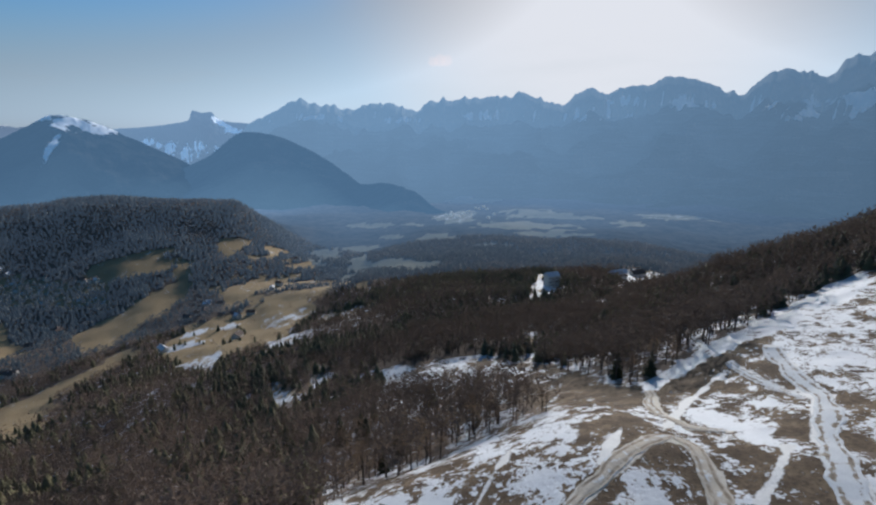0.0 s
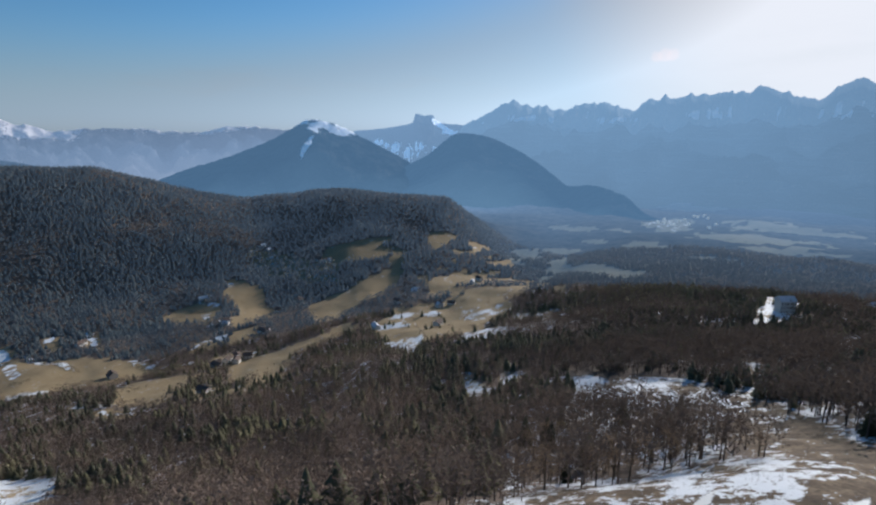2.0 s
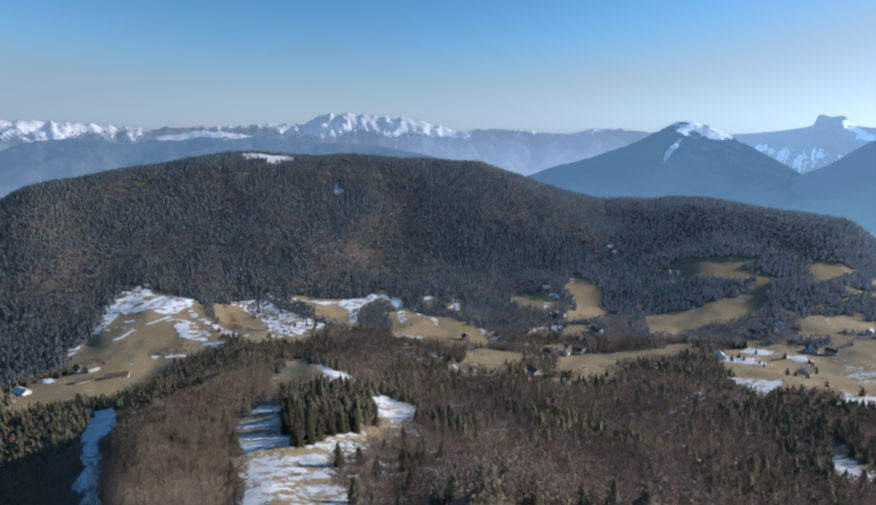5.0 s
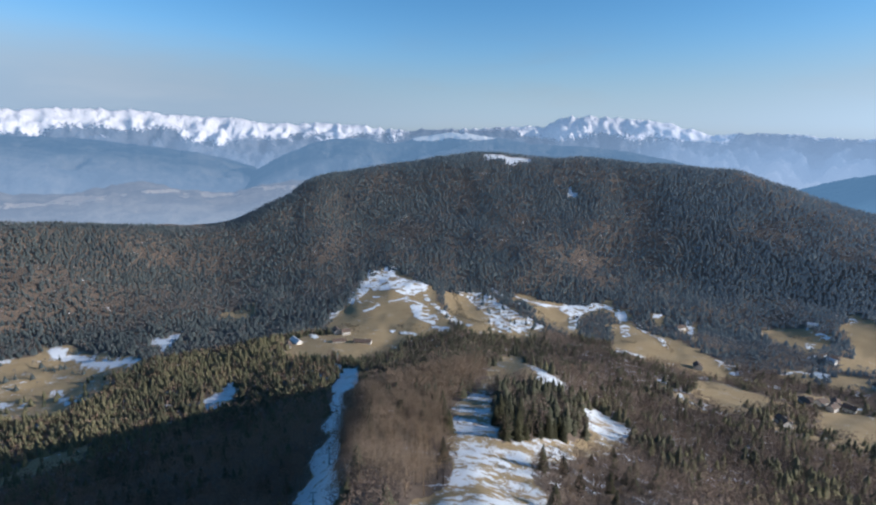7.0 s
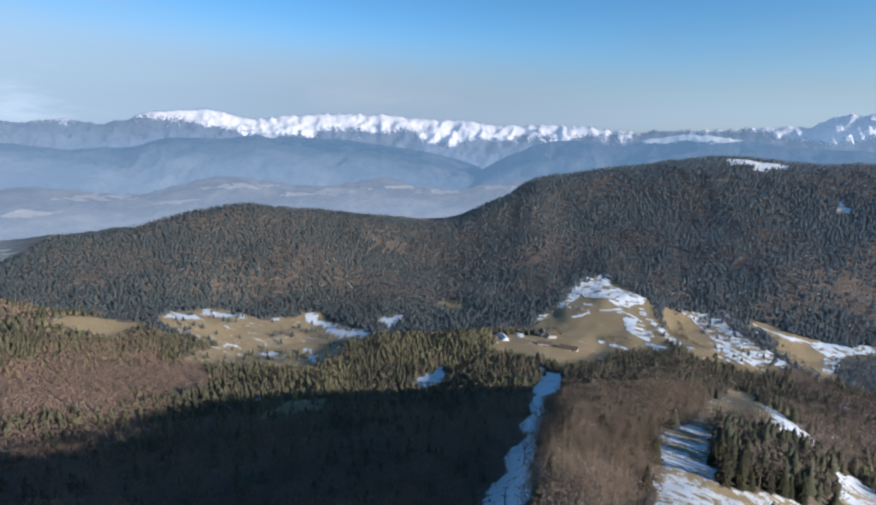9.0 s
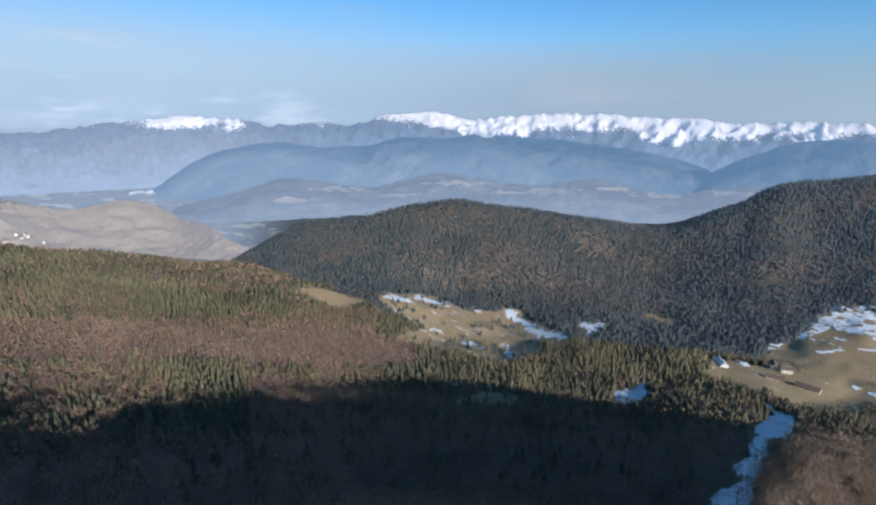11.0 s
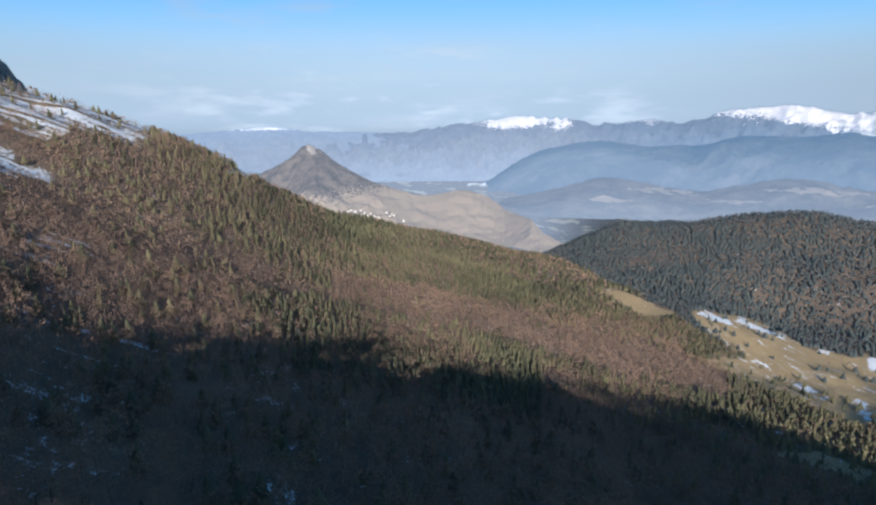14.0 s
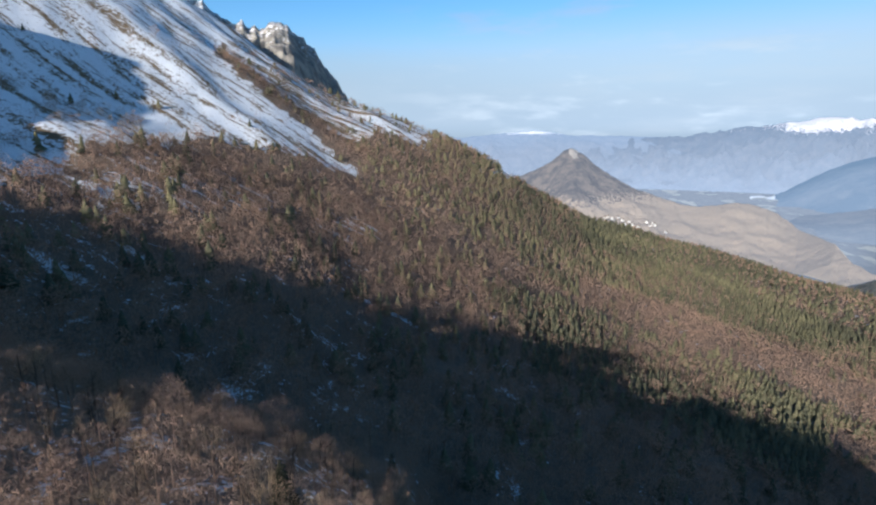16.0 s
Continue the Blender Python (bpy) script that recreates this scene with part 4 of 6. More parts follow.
mountain_range("backdrop_pointed_mountain", "pointed wooded mountain with a snowy summit", [
    (52, -5.6), (48.3, -4.0), (42.9, -2.4), (39.2, -1.0), (38.2, -0.5), (37.5, -0.1), (35.2, 1.0), (33.1, 0.6), (31.1, -0.3), (28.2, -1.8), (25.5, -3.3), (22, -6)],
    2300, 3300, M_PEAK, foot=-380, snowline=55, seed=5, snow_band=70, jag=3, air=(1.0, 1.0), size=350,
    fields=((35.8, -1.7, 0.28, 1.3, -0.65), (32.9, 0.1, 1.3, 0.6, 0.8), (34.4, 0.4, 0.7, 0.4, -0.5), (36.3, 0.7, 0.6, 0.25, -0.8), (41.2, -4.5, 0.5, 0.12, 0)))
mountain_range("backdrop_dome_mountain", "rounded dark wooded mountain in haze", [
    (29, -6), (25.5, -3.9), (23.4, -2.9), (19.6, -0.5), (16.9, -0.9), (13.2, -2.5), (9.8, -4.8), (8.1, -6.0), (5.7, -5.9), (2.7, -6.8), (0.2, -8.6), (-2, -9.4)],
    [(-2, 1550), (9, 1950), (15, 2250)], [(-2, 2000), (2.7, 2200), (8, 2450), (15, 3100)], M_DOME, foot=-385, seed=7, jag=2, air=(1.0, 1.0), size=350, rough=0.7)
mountain_range("backdrop_table_mountain", "flat-topped rock tower above snowy slopes", [
    (34, -0.6), (30.6, -0.2), (28.0, 0.0), (26.0, 0.3), (24.7, 0.6), (24.3, 1.5), (23.4, 1.3), (22.6, 1.35), (22.2, 0.8), (21.0, 0.45), (19.5, 0.3), (16, -1)],
    3600, 4300, M_PALE, rough=1.6, snowline=900, snow_band=80, seed=8, jag=2, size=150, air=(0.85, 1.0),
    fields=((28.4, -1.5, 0.8, 0.2, 0.5), (26.6, -1.8, 0.7, 0.25, -0.5), (25.5, -2.4, 1.0, 0.35, 0.4), (24.0, -1.9, 0.9, 0.3, 0.6), (22.6, -2.4, 0.9, 0.3, 0), (21.6, 0.2, 0.35, 0.6, 1.0), (20.6, -0.5, 0.5, 0.2, 0), (27, -2.9, 2.5, 0.2, 0)))
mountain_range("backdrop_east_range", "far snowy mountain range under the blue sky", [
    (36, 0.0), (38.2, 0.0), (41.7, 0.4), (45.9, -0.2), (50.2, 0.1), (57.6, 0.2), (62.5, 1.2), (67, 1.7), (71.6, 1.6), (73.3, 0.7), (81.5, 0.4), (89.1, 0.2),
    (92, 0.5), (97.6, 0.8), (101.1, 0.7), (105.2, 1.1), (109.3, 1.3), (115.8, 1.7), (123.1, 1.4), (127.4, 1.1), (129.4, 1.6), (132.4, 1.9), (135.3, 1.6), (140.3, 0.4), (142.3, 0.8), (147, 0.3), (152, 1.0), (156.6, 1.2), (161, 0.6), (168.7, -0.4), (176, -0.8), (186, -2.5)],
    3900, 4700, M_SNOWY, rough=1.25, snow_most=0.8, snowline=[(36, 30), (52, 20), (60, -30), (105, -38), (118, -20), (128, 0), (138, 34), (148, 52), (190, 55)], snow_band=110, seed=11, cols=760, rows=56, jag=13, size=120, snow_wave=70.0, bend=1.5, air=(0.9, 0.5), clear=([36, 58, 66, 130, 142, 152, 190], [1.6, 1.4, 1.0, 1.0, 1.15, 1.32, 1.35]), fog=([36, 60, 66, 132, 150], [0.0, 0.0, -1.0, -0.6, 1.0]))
mountain_range("backdrop_north_range", "pale far plateau and small snowy peaks", [
    (150, -1), (160, -0.5), (168.7, -0.4), (174, -0.2), (176.8, -0.2), (181.4, 0.3), (184, 0.1), (190, -0.4), (205, -0.5)],
    4000, 4750, M_SNOWY, rough=0.8, snowline=0, snow_band=40, seed=12, jag=4, air=(1.0, 0.95), fog=([150, 200], [1.0, 1.0]))
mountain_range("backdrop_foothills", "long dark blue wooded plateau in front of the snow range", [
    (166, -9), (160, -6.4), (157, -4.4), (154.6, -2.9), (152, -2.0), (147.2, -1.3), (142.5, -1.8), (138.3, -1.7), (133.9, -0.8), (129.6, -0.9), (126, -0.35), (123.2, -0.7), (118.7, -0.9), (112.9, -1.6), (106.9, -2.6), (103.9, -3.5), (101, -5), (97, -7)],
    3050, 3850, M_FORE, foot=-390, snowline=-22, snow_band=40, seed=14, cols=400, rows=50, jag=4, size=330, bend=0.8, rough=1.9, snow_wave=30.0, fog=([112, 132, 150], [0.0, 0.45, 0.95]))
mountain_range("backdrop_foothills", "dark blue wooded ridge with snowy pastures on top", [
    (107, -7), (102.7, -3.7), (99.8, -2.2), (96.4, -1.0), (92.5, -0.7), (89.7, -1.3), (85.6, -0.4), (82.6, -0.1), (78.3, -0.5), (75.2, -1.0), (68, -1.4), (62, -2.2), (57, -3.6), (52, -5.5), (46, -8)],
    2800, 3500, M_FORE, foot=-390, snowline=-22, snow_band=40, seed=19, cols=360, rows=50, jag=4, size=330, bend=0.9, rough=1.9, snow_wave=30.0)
mountain_range("backdrop_low_hills", "low grey wooded hills in the hazy valley", [
    (70, -7), (84, -5.2), (92, -6.0), (99, -5.0), (107, -6.2), (114, -5.0), (121, -5.8), (130, -4.6), (138, -6.0), (146, -5.0), (152, -6.4), (160, -8)],
    2350, 2900, M_LOW, foot=-384, seed=23, size=260, bend=0.8, jag=6, air=(1.0, 0.9), rough=1.1,
    fields=((128.4, -5.6, 2.2, 0.22, 0), (117.7, -6.2, 2.6, 0.25, 0.3), (107.5, -6.4, 2.2, 0.22, 0), (112, -5.9, 1.6, 0.15, 0), (122, -6.6, 2.4, 0.2, 0), (141, -6.2, 2.2, 0.22, 0), (135, -6.9, 1.8, 0.2, 0), (146, -7.2, 1.6, 0.25, 0), (101, -5.8, 2.0, 0.2, 0), (94, -6.5, 2.0, 0.2, 0)))
mountain_range("backdrop_sharp_hill", "pointed bare hill with a pale rock summit", [
    (190, -6.5), (184.5, -5), (182, -4.1), (179.6, -2.9), (177.6, -1.5), (176.5, -1.9), (174.9, -3.2), (171.3, -5.3), (167.7, -6.5), (165.2, -7.0), (161.3, -6.5), (158, -7.5), (156.8, -8.4), (153.9, -9.6), (152.4, -11), (149, -12.4), (145, -13), (141, -14.5)],
    [(141, 1200), (152.6, 1350), (160, 1650)], [(141, 1500), (152.6, 1700), (157.7, 2300)], M_NORTH, foot=-395, seed=17, jag=3, size=240, rough=0.9, snowline=-235, snow_band=-120, bare_from=176.2)

M_CLIFF = far_material("cliff_rock", (0.15, 0.137, 0.125), (0.36, 0.315, 0.26), (0.42, 0.37, 0.31), None, (0.75, 0.75, 0.77), scale=0.03, relief=5.0)
mountain_range("rock_peak", "bare grey limestone peak above the snow slope", [
    (199.6, 1.0), (200.9, 4.2), (202.2, 5.9), (203.6, 7.8), (205.2, 9.6), (206.3, 9.9), (207.5, 10.4), (209.0, 9.9), (210, 10.4), (212.2, 10.8), (214, 12.1), (216, 12.6), (220, 15.5), (228, 20), (240, 25)],
    [(199.6, 1500), (203, 1200), (206, 960), (240, 940)], [(199.6, 2050), (203, 1750), (206.3, 1420), (240, 1400)], M_CLIFF, foot=60, rough=3.4, seed=31, cols=320, jag=10, size=75, bend=0.8, snowline=265, snow_band=500)
# ---------------------------------------------------------------- woods
rng = np.random.default_rng(7)


def spruce_shape(tiers, sides, seed):
    """Unit-high spruce: stacked ragged cones on a short trunk."""
    g = np.random.default_rng(seed)
    v, f = [], []
    for k in range(tiers):
        z0, z1 = 0.10 + 0.8 * k / tiers, min(1.0, 0.10 + 0.8 * k / tiers + 1.25 / tiers)
        rad = 0.31 * (1 - k / tiers) ** 0.85 + 0.015
        b = len(v)
        v.append((0, 0, z1))
        ph = g.uniform(0, 6.28)
        for s in range(sides):
            q = rad * g.uniform(0.6, 1.3)
            v.append((q * math.cos(ph + 6.283 * s / sides), q * math.sin(ph + 6.283 * s / sides), z0 + g.uniform(-0.05, 0.03)))
        f += [(b, b + 1 + s, b + 1 + (s + 1) % sides) for s in range(sides)]
    return np.array(v), np.array(f)


def bare_shape(twigs, seed, wide=0.28, trunk=True, thick=0.05, length=0.1):
    """Unit-high bare tree: a thin trunk and a crown of upswept twigs."""
    g = np.random.default_rng(seed)
    v, f = [], []
    if trunk:
        b = len(v)
        for s in range(3):
            v.append((0.018 * math.cos(2.1 * s), 0.018 * math.sin(2.1 * s), -0.03))
        v.append((0.0, 0.0, 0.75))
        f += [(b, b + 1, b + 3), (b + 1, b + 2, b + 3), (b + 2, b, b + 3)]
    for _ in range(twigs):
        q = g.normal(size=3)
        q = q / np.linalg.norm(q) * g.uniform(0.12, 1.0) ** 0.4
        p = np.array([q[0] * wide * (1.12 - 0.25 * q[2]), q[1] * wide * (1.12 - 0.25 * q[2]), 0.62 + q[2] * 0.36])
        out = np.array([q[0] * 0.5, q[1] * 0.5, q[2] * 0.3 + 0.35]) + g.normal(size=3) * 0.5
        out = out / np.linalg.norm(out)
        w = np.cross(out, g.normal(size=3))
        w = w / np.linalg.norm(w) * g.uniform(0.6, 1.2) * thick
        b = len(v)
        v += [p - w, p + w, p + out * g.uniform(1.0, 2.0) * length]
        f.append((b, b + 1, b + 2))
    return np.array(v), np.array(f)


def stand(name, label, shapes, x, y, high, material, lean=0.0, tint=None):
    """One joined stand of trees."""
    if len(x) == 0:
        return None
    z = height(x, y) - 0.3
    turn, kind = rng.uniform(0, 6.283, len(x)), rng.integers(0, len(shapes), len(x))
    wide = high * rng.uniform(0.8, 1.25, len(x))
    # strength of the haze painted on as glow, used by far trees
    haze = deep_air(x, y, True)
    tint = rng.uniform(0, 1, len(x)) if tint is None else np.clip(tint + rng.uniform(-0.35, 0.35, len(x)), 0, 1)
    vs, fs, ts, hs, base = [], [], [], [], 0
    for k, (v, f) in enumerate(shapes):
        m = np.where(kind == k)[0]
        c, s = np.cos(turn[m])[:, None], np.sin(turn[m])[:, None]
        px = (v[None, :, 0] * c - v[None, :, 1] * s) * wide[m][:, None] + x[m][:, None]
        py = (v[None, :, 0] * s + v[None, :, 1] * c) * wide[m][:, None] + y[m][:, None]
        pz = v[None, :, 2] * high[m][:, None] + z[m][:, None]
        vs.append(np.stack([px, py, pz], -1).reshape(-1, 3))
        fs.append((f[None] + (np.arange(len(m)) * len(v))[:, None, None] + base).reshape(-1, 3))
        ts.append(np.repeat(tint[m], len(v)))
        hs.append(np.repeat(haze[m], len(v)))
        base += len(m) * len(v)
    ob = solid(name, np.concatenate(vs), np.concatenate(fs), material, layers=dict(tint=np.concatenate(ts), air=np.concatenate(hs)), smooth=len(shapes[0][0]) < len(shapes[0][1]) * 2)
    return tagged(ob, label, "forest", kind="stuff")


def scatter(r0, r1, a0, a1, gap):
    """Places on a jittered lattice inside a sector of the plan."""
    n = int(2 * r1 / gap) + 1
    gx, gy = np.meshgrid(np.arange(n) * gap - r1, np.arange(n) * gap - r1)
    gx = (gx + rng.uniform(-0.48, 0.48, gx.shape) * gap).ravel()
    gy = (gy + rng.uniform(-0.48, 0.48, gy.shape) * gap).ravel()
    r, a = np.hypot(gx, gy), np.degrees(np.arctan2(-gx, gy))
    a = np.where(a < -45, a + 360, a)
    keep = (r > r0) & (r < r1) & (a > a0) & (a < a1)
    x, y = gx[keep], gy[keep]
    free = (sample(COVER_OPEN, x, y) < 0.5) | (rng.uniform(0, 1, len(x)) < sample(COVER_THIN, x, y))
    return x[free], y[free]


def spruce_share(x, y):
    """How likely a tree is a spruce."""
    r, a = np.hypot(x, y), np.degrees(np.arctan2(-x, y))
    a = np.where(a < -45, a + 360, a)
    n = fbm(x / 110, y / 110, 3, 60)
    p = np.where(fbm(x / 48, y / 48, 3, 64) > np.where(a < 66, 0.12, 0.2), 0.5, 0.1)
    p = np.where((a < 16) & (r > 430), 0.38 + 0.5 * n, p)
    p = np.where((a > 93) & (a < 140), 0.75, p)                              # north flank of the spur
    p = np.where((a > 72) & (a < 93) & (r > 420), 0.5, p)
    p = np.where(r > 950, 0.72 + 0.5 * n, p)                                # the hill to the east
    slope = (a > 137) & (a < 236) & (r > 180) & (r < 1250)
    p = np.where(slope, 0.6 + 0.5 * n, p)
    p = np.where(inside(BROWN_BAND, x, y), 0.03, p)
    p = np.where(slope & (a > 186), 0.10, p)
    p = np.where(slope & (a > 176) & (a < 200) & (r > 520), 0.6 - 0.02 * (a - 176), p)
    p = np.where((a > 93) & (a < 152) & (r < 490), np.interp(r, [330, 490], [0.08, 0.35]), p)       # mixed wood below the spur
    p = np.where((a > 143) & (r < 310), 0.15, p)
    p = np.where((a > 190) & (r < 210), 0.03, p)
    p = np.where((a < -18) & (r > 250), 0.4, p)
    p = np.where((a < 14) & (r < 260), 0.04, p)
    p = np.where(inside(SPUR_FLANK, x, y), 0.13, p)
    p = np.where(inside(LOW_WOOD, x, y), 0.12, p)
    return np.where(inside(GROVE, x, y), 0.72, p)


def reach(x, y):
    """Trees stop a little behind the crest of the hill, where nothing of them shows."""
    r, a = np.hypot(x, y), np.degrees(np.arctan2(-x, y))
    a = np.where(a < -45, a + 360, a)
    lim = np.interp(a, [-45, 8, 15, 30, 60, 90, 105, 120, 148, 153, 165, 180, 200, 215, 240], [1250, 1250, 1500, 1660, 1760, 1720, 1520, 1460, 1400, 1120, 1010, 900, 880, 700, 600])
    return r < lim


SPRUCE_NEAR = [spruce_shape(5, 7, k) for k in range(5)]
SPRUCE_MID = [spruce_shape(4, 5, 10 + k) for k in range(6)]
SPRUCE_WIDE = [spruce_shape(3, 5, 80 + k) for k in range(6)]
SPRUCE_FAR = [spruce_shape(1, 5, 20 + k) for k in range(6)]
BARE_NEAR = [bare_shape(145, 30 + k, 0.33, True, 0.016, 0.04) for k in range(6)]
BARE_CLOSE = [bare_shape(720, 70 + k, 0.31, True, 0.0032, 0.05) for k in range(6)]
BARE_HALF = [bare_shape(66, 60 + k, 0.34, True, 0.025, 0.055) for k in range(6)]
BARE_MID = [bare_shape(18, 40 + k, 0.36, True, 0.055, 0.08) for k in range(6)]
BARE_FAR = [bare_shape(8, 50 + k, 0.34, False, 0.13, 0.17) for k in range(6)]

# stretches of the plan where single trees stand out: the edge of the piste, the grove, the spur's flank, the knoll to the north-west
STANDS_OUT = [(-32, 14, 116, 215), (62, 93, 150, 255), (196, 233, 60, 165)]


def stands_out(x, y):
    r, a = np.hypot(x, y), np.degrees(np.arctan2(-x, y))
    a = np.where(a < -45, a + 360, a)
    hit = np.zeros(len(x), bool)
    for a0, a1, r0, r1 in STANDS_OUT:
        hit |= (a > a0) & (a < a1) & (r > r0) & (r < r1)
    return hit


SINGLE = {"spruce": [], "bare": []}
for r0, r1, gap, sh, ba, tag in ((60, 260, 5.3, SPRUCE_NEAR, BARE_NEAR, "close"), (260, 440, 5.0, SPRUCE_MID, BARE_HALF, "open"), (440, 780, 4.8, SPRUCE_WIDE, BARE_MID, "wide"),
                                 (780, 1780, 6.4, SPRUCE_FAR, BARE_FAR, "distant")):
    px, py = scatter(r0, r1, -45, 238 if r0 > 100 else 285, gap)
    ok = reach(px, py)
    px, py = px[ok], py[ok]
    back = np.degrees(np.arctan2(-px, py)) % 360
    ok = (np.hypot(px, py) > np.where((back > 312) & (back < 358), 135, 82)) | ((back > 185) & (back < 245))
    px, py = px[ok], py[ok]
    fir = rng.uniform(0, 1, len(px)) < spruce_share(px, py)
    size = rng.uniform(0.7, 1.25, len(px)) * np.where(r0 > 700, 1.15, 1.0)
    size = size * np.where(inside(LOW_WOOD, px, py), 0.8, 1.0) * np.where(inside(SPUR_FLANK, px, py), 1.15, 1.0) * np.where(inside(GROVE, px, py), 1.15, 1.0)
    rest = np.ones(len(px), bool)
    if r0 < 100:        # the wood behind the hover point only casts shade: thinner
        back = np.degrees(np.arctan2(-px, py)) % 360
        rest &= ~((back > 238) & (back < 300) & (rng.uniform(0, 1, len(px)) < 0.35))
        fir = fir | ((back > 238) & (back < 300))
        cand = np.where(stands_out(px, py))[0]
        cand = cand[np.argsort(np.hypot(px[cand], py[cand]))]
        for kind, chosen in (("spruce", cand[fir[cand]][:290]), ("bare", cand[~fir[cand]][::2][:290])):
            SINGLE[kind] = [(px[k], py[k], size[k]) for k in chosen]
            rest[chosen] = False
    f, b = fir & rest, ~fir & rest
    bear_t = np.where(back > 315, back - 360, back)
    patchy = 0.45 + 0.5 * fbm(px / 75, py / 75, 3, 83) - 0.35 * ((bear_t > 55) & (bear_t < 97) & (r0 < 700))
    sunny = bear_t > np.interp(np.hypot(px, py), [440, 780, 950, 1000, 1400], [120, 136, 146, 152.5, 153.5])      # the larch slope to the north
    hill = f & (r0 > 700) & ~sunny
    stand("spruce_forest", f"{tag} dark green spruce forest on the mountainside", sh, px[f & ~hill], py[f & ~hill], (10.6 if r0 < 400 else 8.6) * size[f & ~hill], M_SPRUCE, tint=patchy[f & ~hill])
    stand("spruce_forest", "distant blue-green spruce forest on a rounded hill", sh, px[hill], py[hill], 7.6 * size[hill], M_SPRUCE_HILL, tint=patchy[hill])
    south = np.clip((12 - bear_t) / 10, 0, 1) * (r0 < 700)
    # tint also lightens the shaded northern woods and darkens the backlit southern ones
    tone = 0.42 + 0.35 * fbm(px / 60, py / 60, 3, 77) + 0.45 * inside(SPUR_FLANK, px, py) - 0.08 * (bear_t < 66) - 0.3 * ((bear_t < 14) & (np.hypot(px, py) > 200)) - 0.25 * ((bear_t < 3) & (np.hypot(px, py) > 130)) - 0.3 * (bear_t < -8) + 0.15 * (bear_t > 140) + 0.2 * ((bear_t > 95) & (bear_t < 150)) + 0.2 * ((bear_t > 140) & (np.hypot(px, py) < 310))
    knoll = b & (r0 < 100) & (bear_t > 192) & (np.hypot(px, py) < 170)
    stand("bare_forest", "orange-brown leafless wood with pale trunks on the knoll", BARE_CLOSE, px[knoll], py[knoll], 11.5 * size[knoll], M_LARCH, tint=0.95 + 0 * px[knoll])
    b &= ~knoll
    spur = b & (r0 < 300) & inside(SPUR_FLANK, px, py)
    stand("bare_forest", "pale brown leafless wood along the snowy spur", BARE_NEAR if r0 > 100 else BARE_CLOSE, px[spur], py[spur], 12.5 * size[spur], M_PALE_TWIGS, tint=patchy[spur])
    b &= ~spur
    tall = (13.0 if r0 < 200 else 10.8 if r0 < 400 else 9.0 if r0 < 700 else 6.8) * size * (1 + 0.3 * south)
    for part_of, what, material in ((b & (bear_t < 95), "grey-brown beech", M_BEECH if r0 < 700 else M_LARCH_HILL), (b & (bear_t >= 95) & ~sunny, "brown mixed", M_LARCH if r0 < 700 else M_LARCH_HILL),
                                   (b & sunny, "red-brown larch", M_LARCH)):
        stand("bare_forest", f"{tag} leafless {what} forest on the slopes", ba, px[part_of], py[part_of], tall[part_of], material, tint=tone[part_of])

# low bushes scattered over the snow slope
q = rng.uniform(0, 1, (2, 900))
qx, qy = plan(198 + 36 * q[0], 280 + 330 * q[1] ** 1.3)
clump = (fbm(qx / 45, qy / 18, 3, 15) > 0.12) & (sample(COVER_OPEN, qx, qy) > 0.5)
qx, qy = qx[clump], qy[clump]
stand("bushes", "low dark bushes poking out of the snow slope", BARE_MID, qx, qy, rng.uniform(1.6, 4.2, len(qx)), M_SHRUB)

# pale young larches at the foot of the snow slope
q = rng.uniform(0, 1, (2, 620))
qx, qy = plan(216 + 18 * q[0], 350 + 120 * q[1])
clump = (fbm(qx / 24, qy / 24, 3, 25) > 0.05) & (sample(COVER_OPEN, qx, qy) > 0.5)
qx, qy = qx[clump], qy[clump]
stand("young_larches", "pale leafless young larches scattered on the snow slope", BARE_NEAR, qx, qy, rng.uniform(3.5, 9.5, len(qx)), M_PALE_TWIGS)

# old snow lying in thin streaks and ragged drifts on the pastures
def snow_sheet(bare, *outline):
    """Corner points of a drift: small squares of snow within an outline, torn open where the noise is low."""
    (x0, x1), (y0, y1) = ((min(k) - 4, max(k) + 4) for k in zip(*outline))
    x, y = np.meshgrid(np.arange(x0, x1, 1.8), np.arange(y0, y1, 1.8))
    x, y = x.ravel(), y.ravel()
    hit = inside(outline, x + 3 * fbm(x / 9, y / 9, 3, 61), y + 3 * fbm(x / 9, y / 9, 3, 62)) & (fbm(x / 8, y / 8, 4, 63) > bare - 0.1)
    x, y = x[hit], y[hit]
    cx, cy = (np.stack([v + 0.92 * k for k in side], 1).ravel() for v, side in ((x, (-1, 1, 1, -1)), (y, (-1, -1, 1, 1))))
    return np.stack([cx, cy, height(cx, cy) + 0.45], 1)


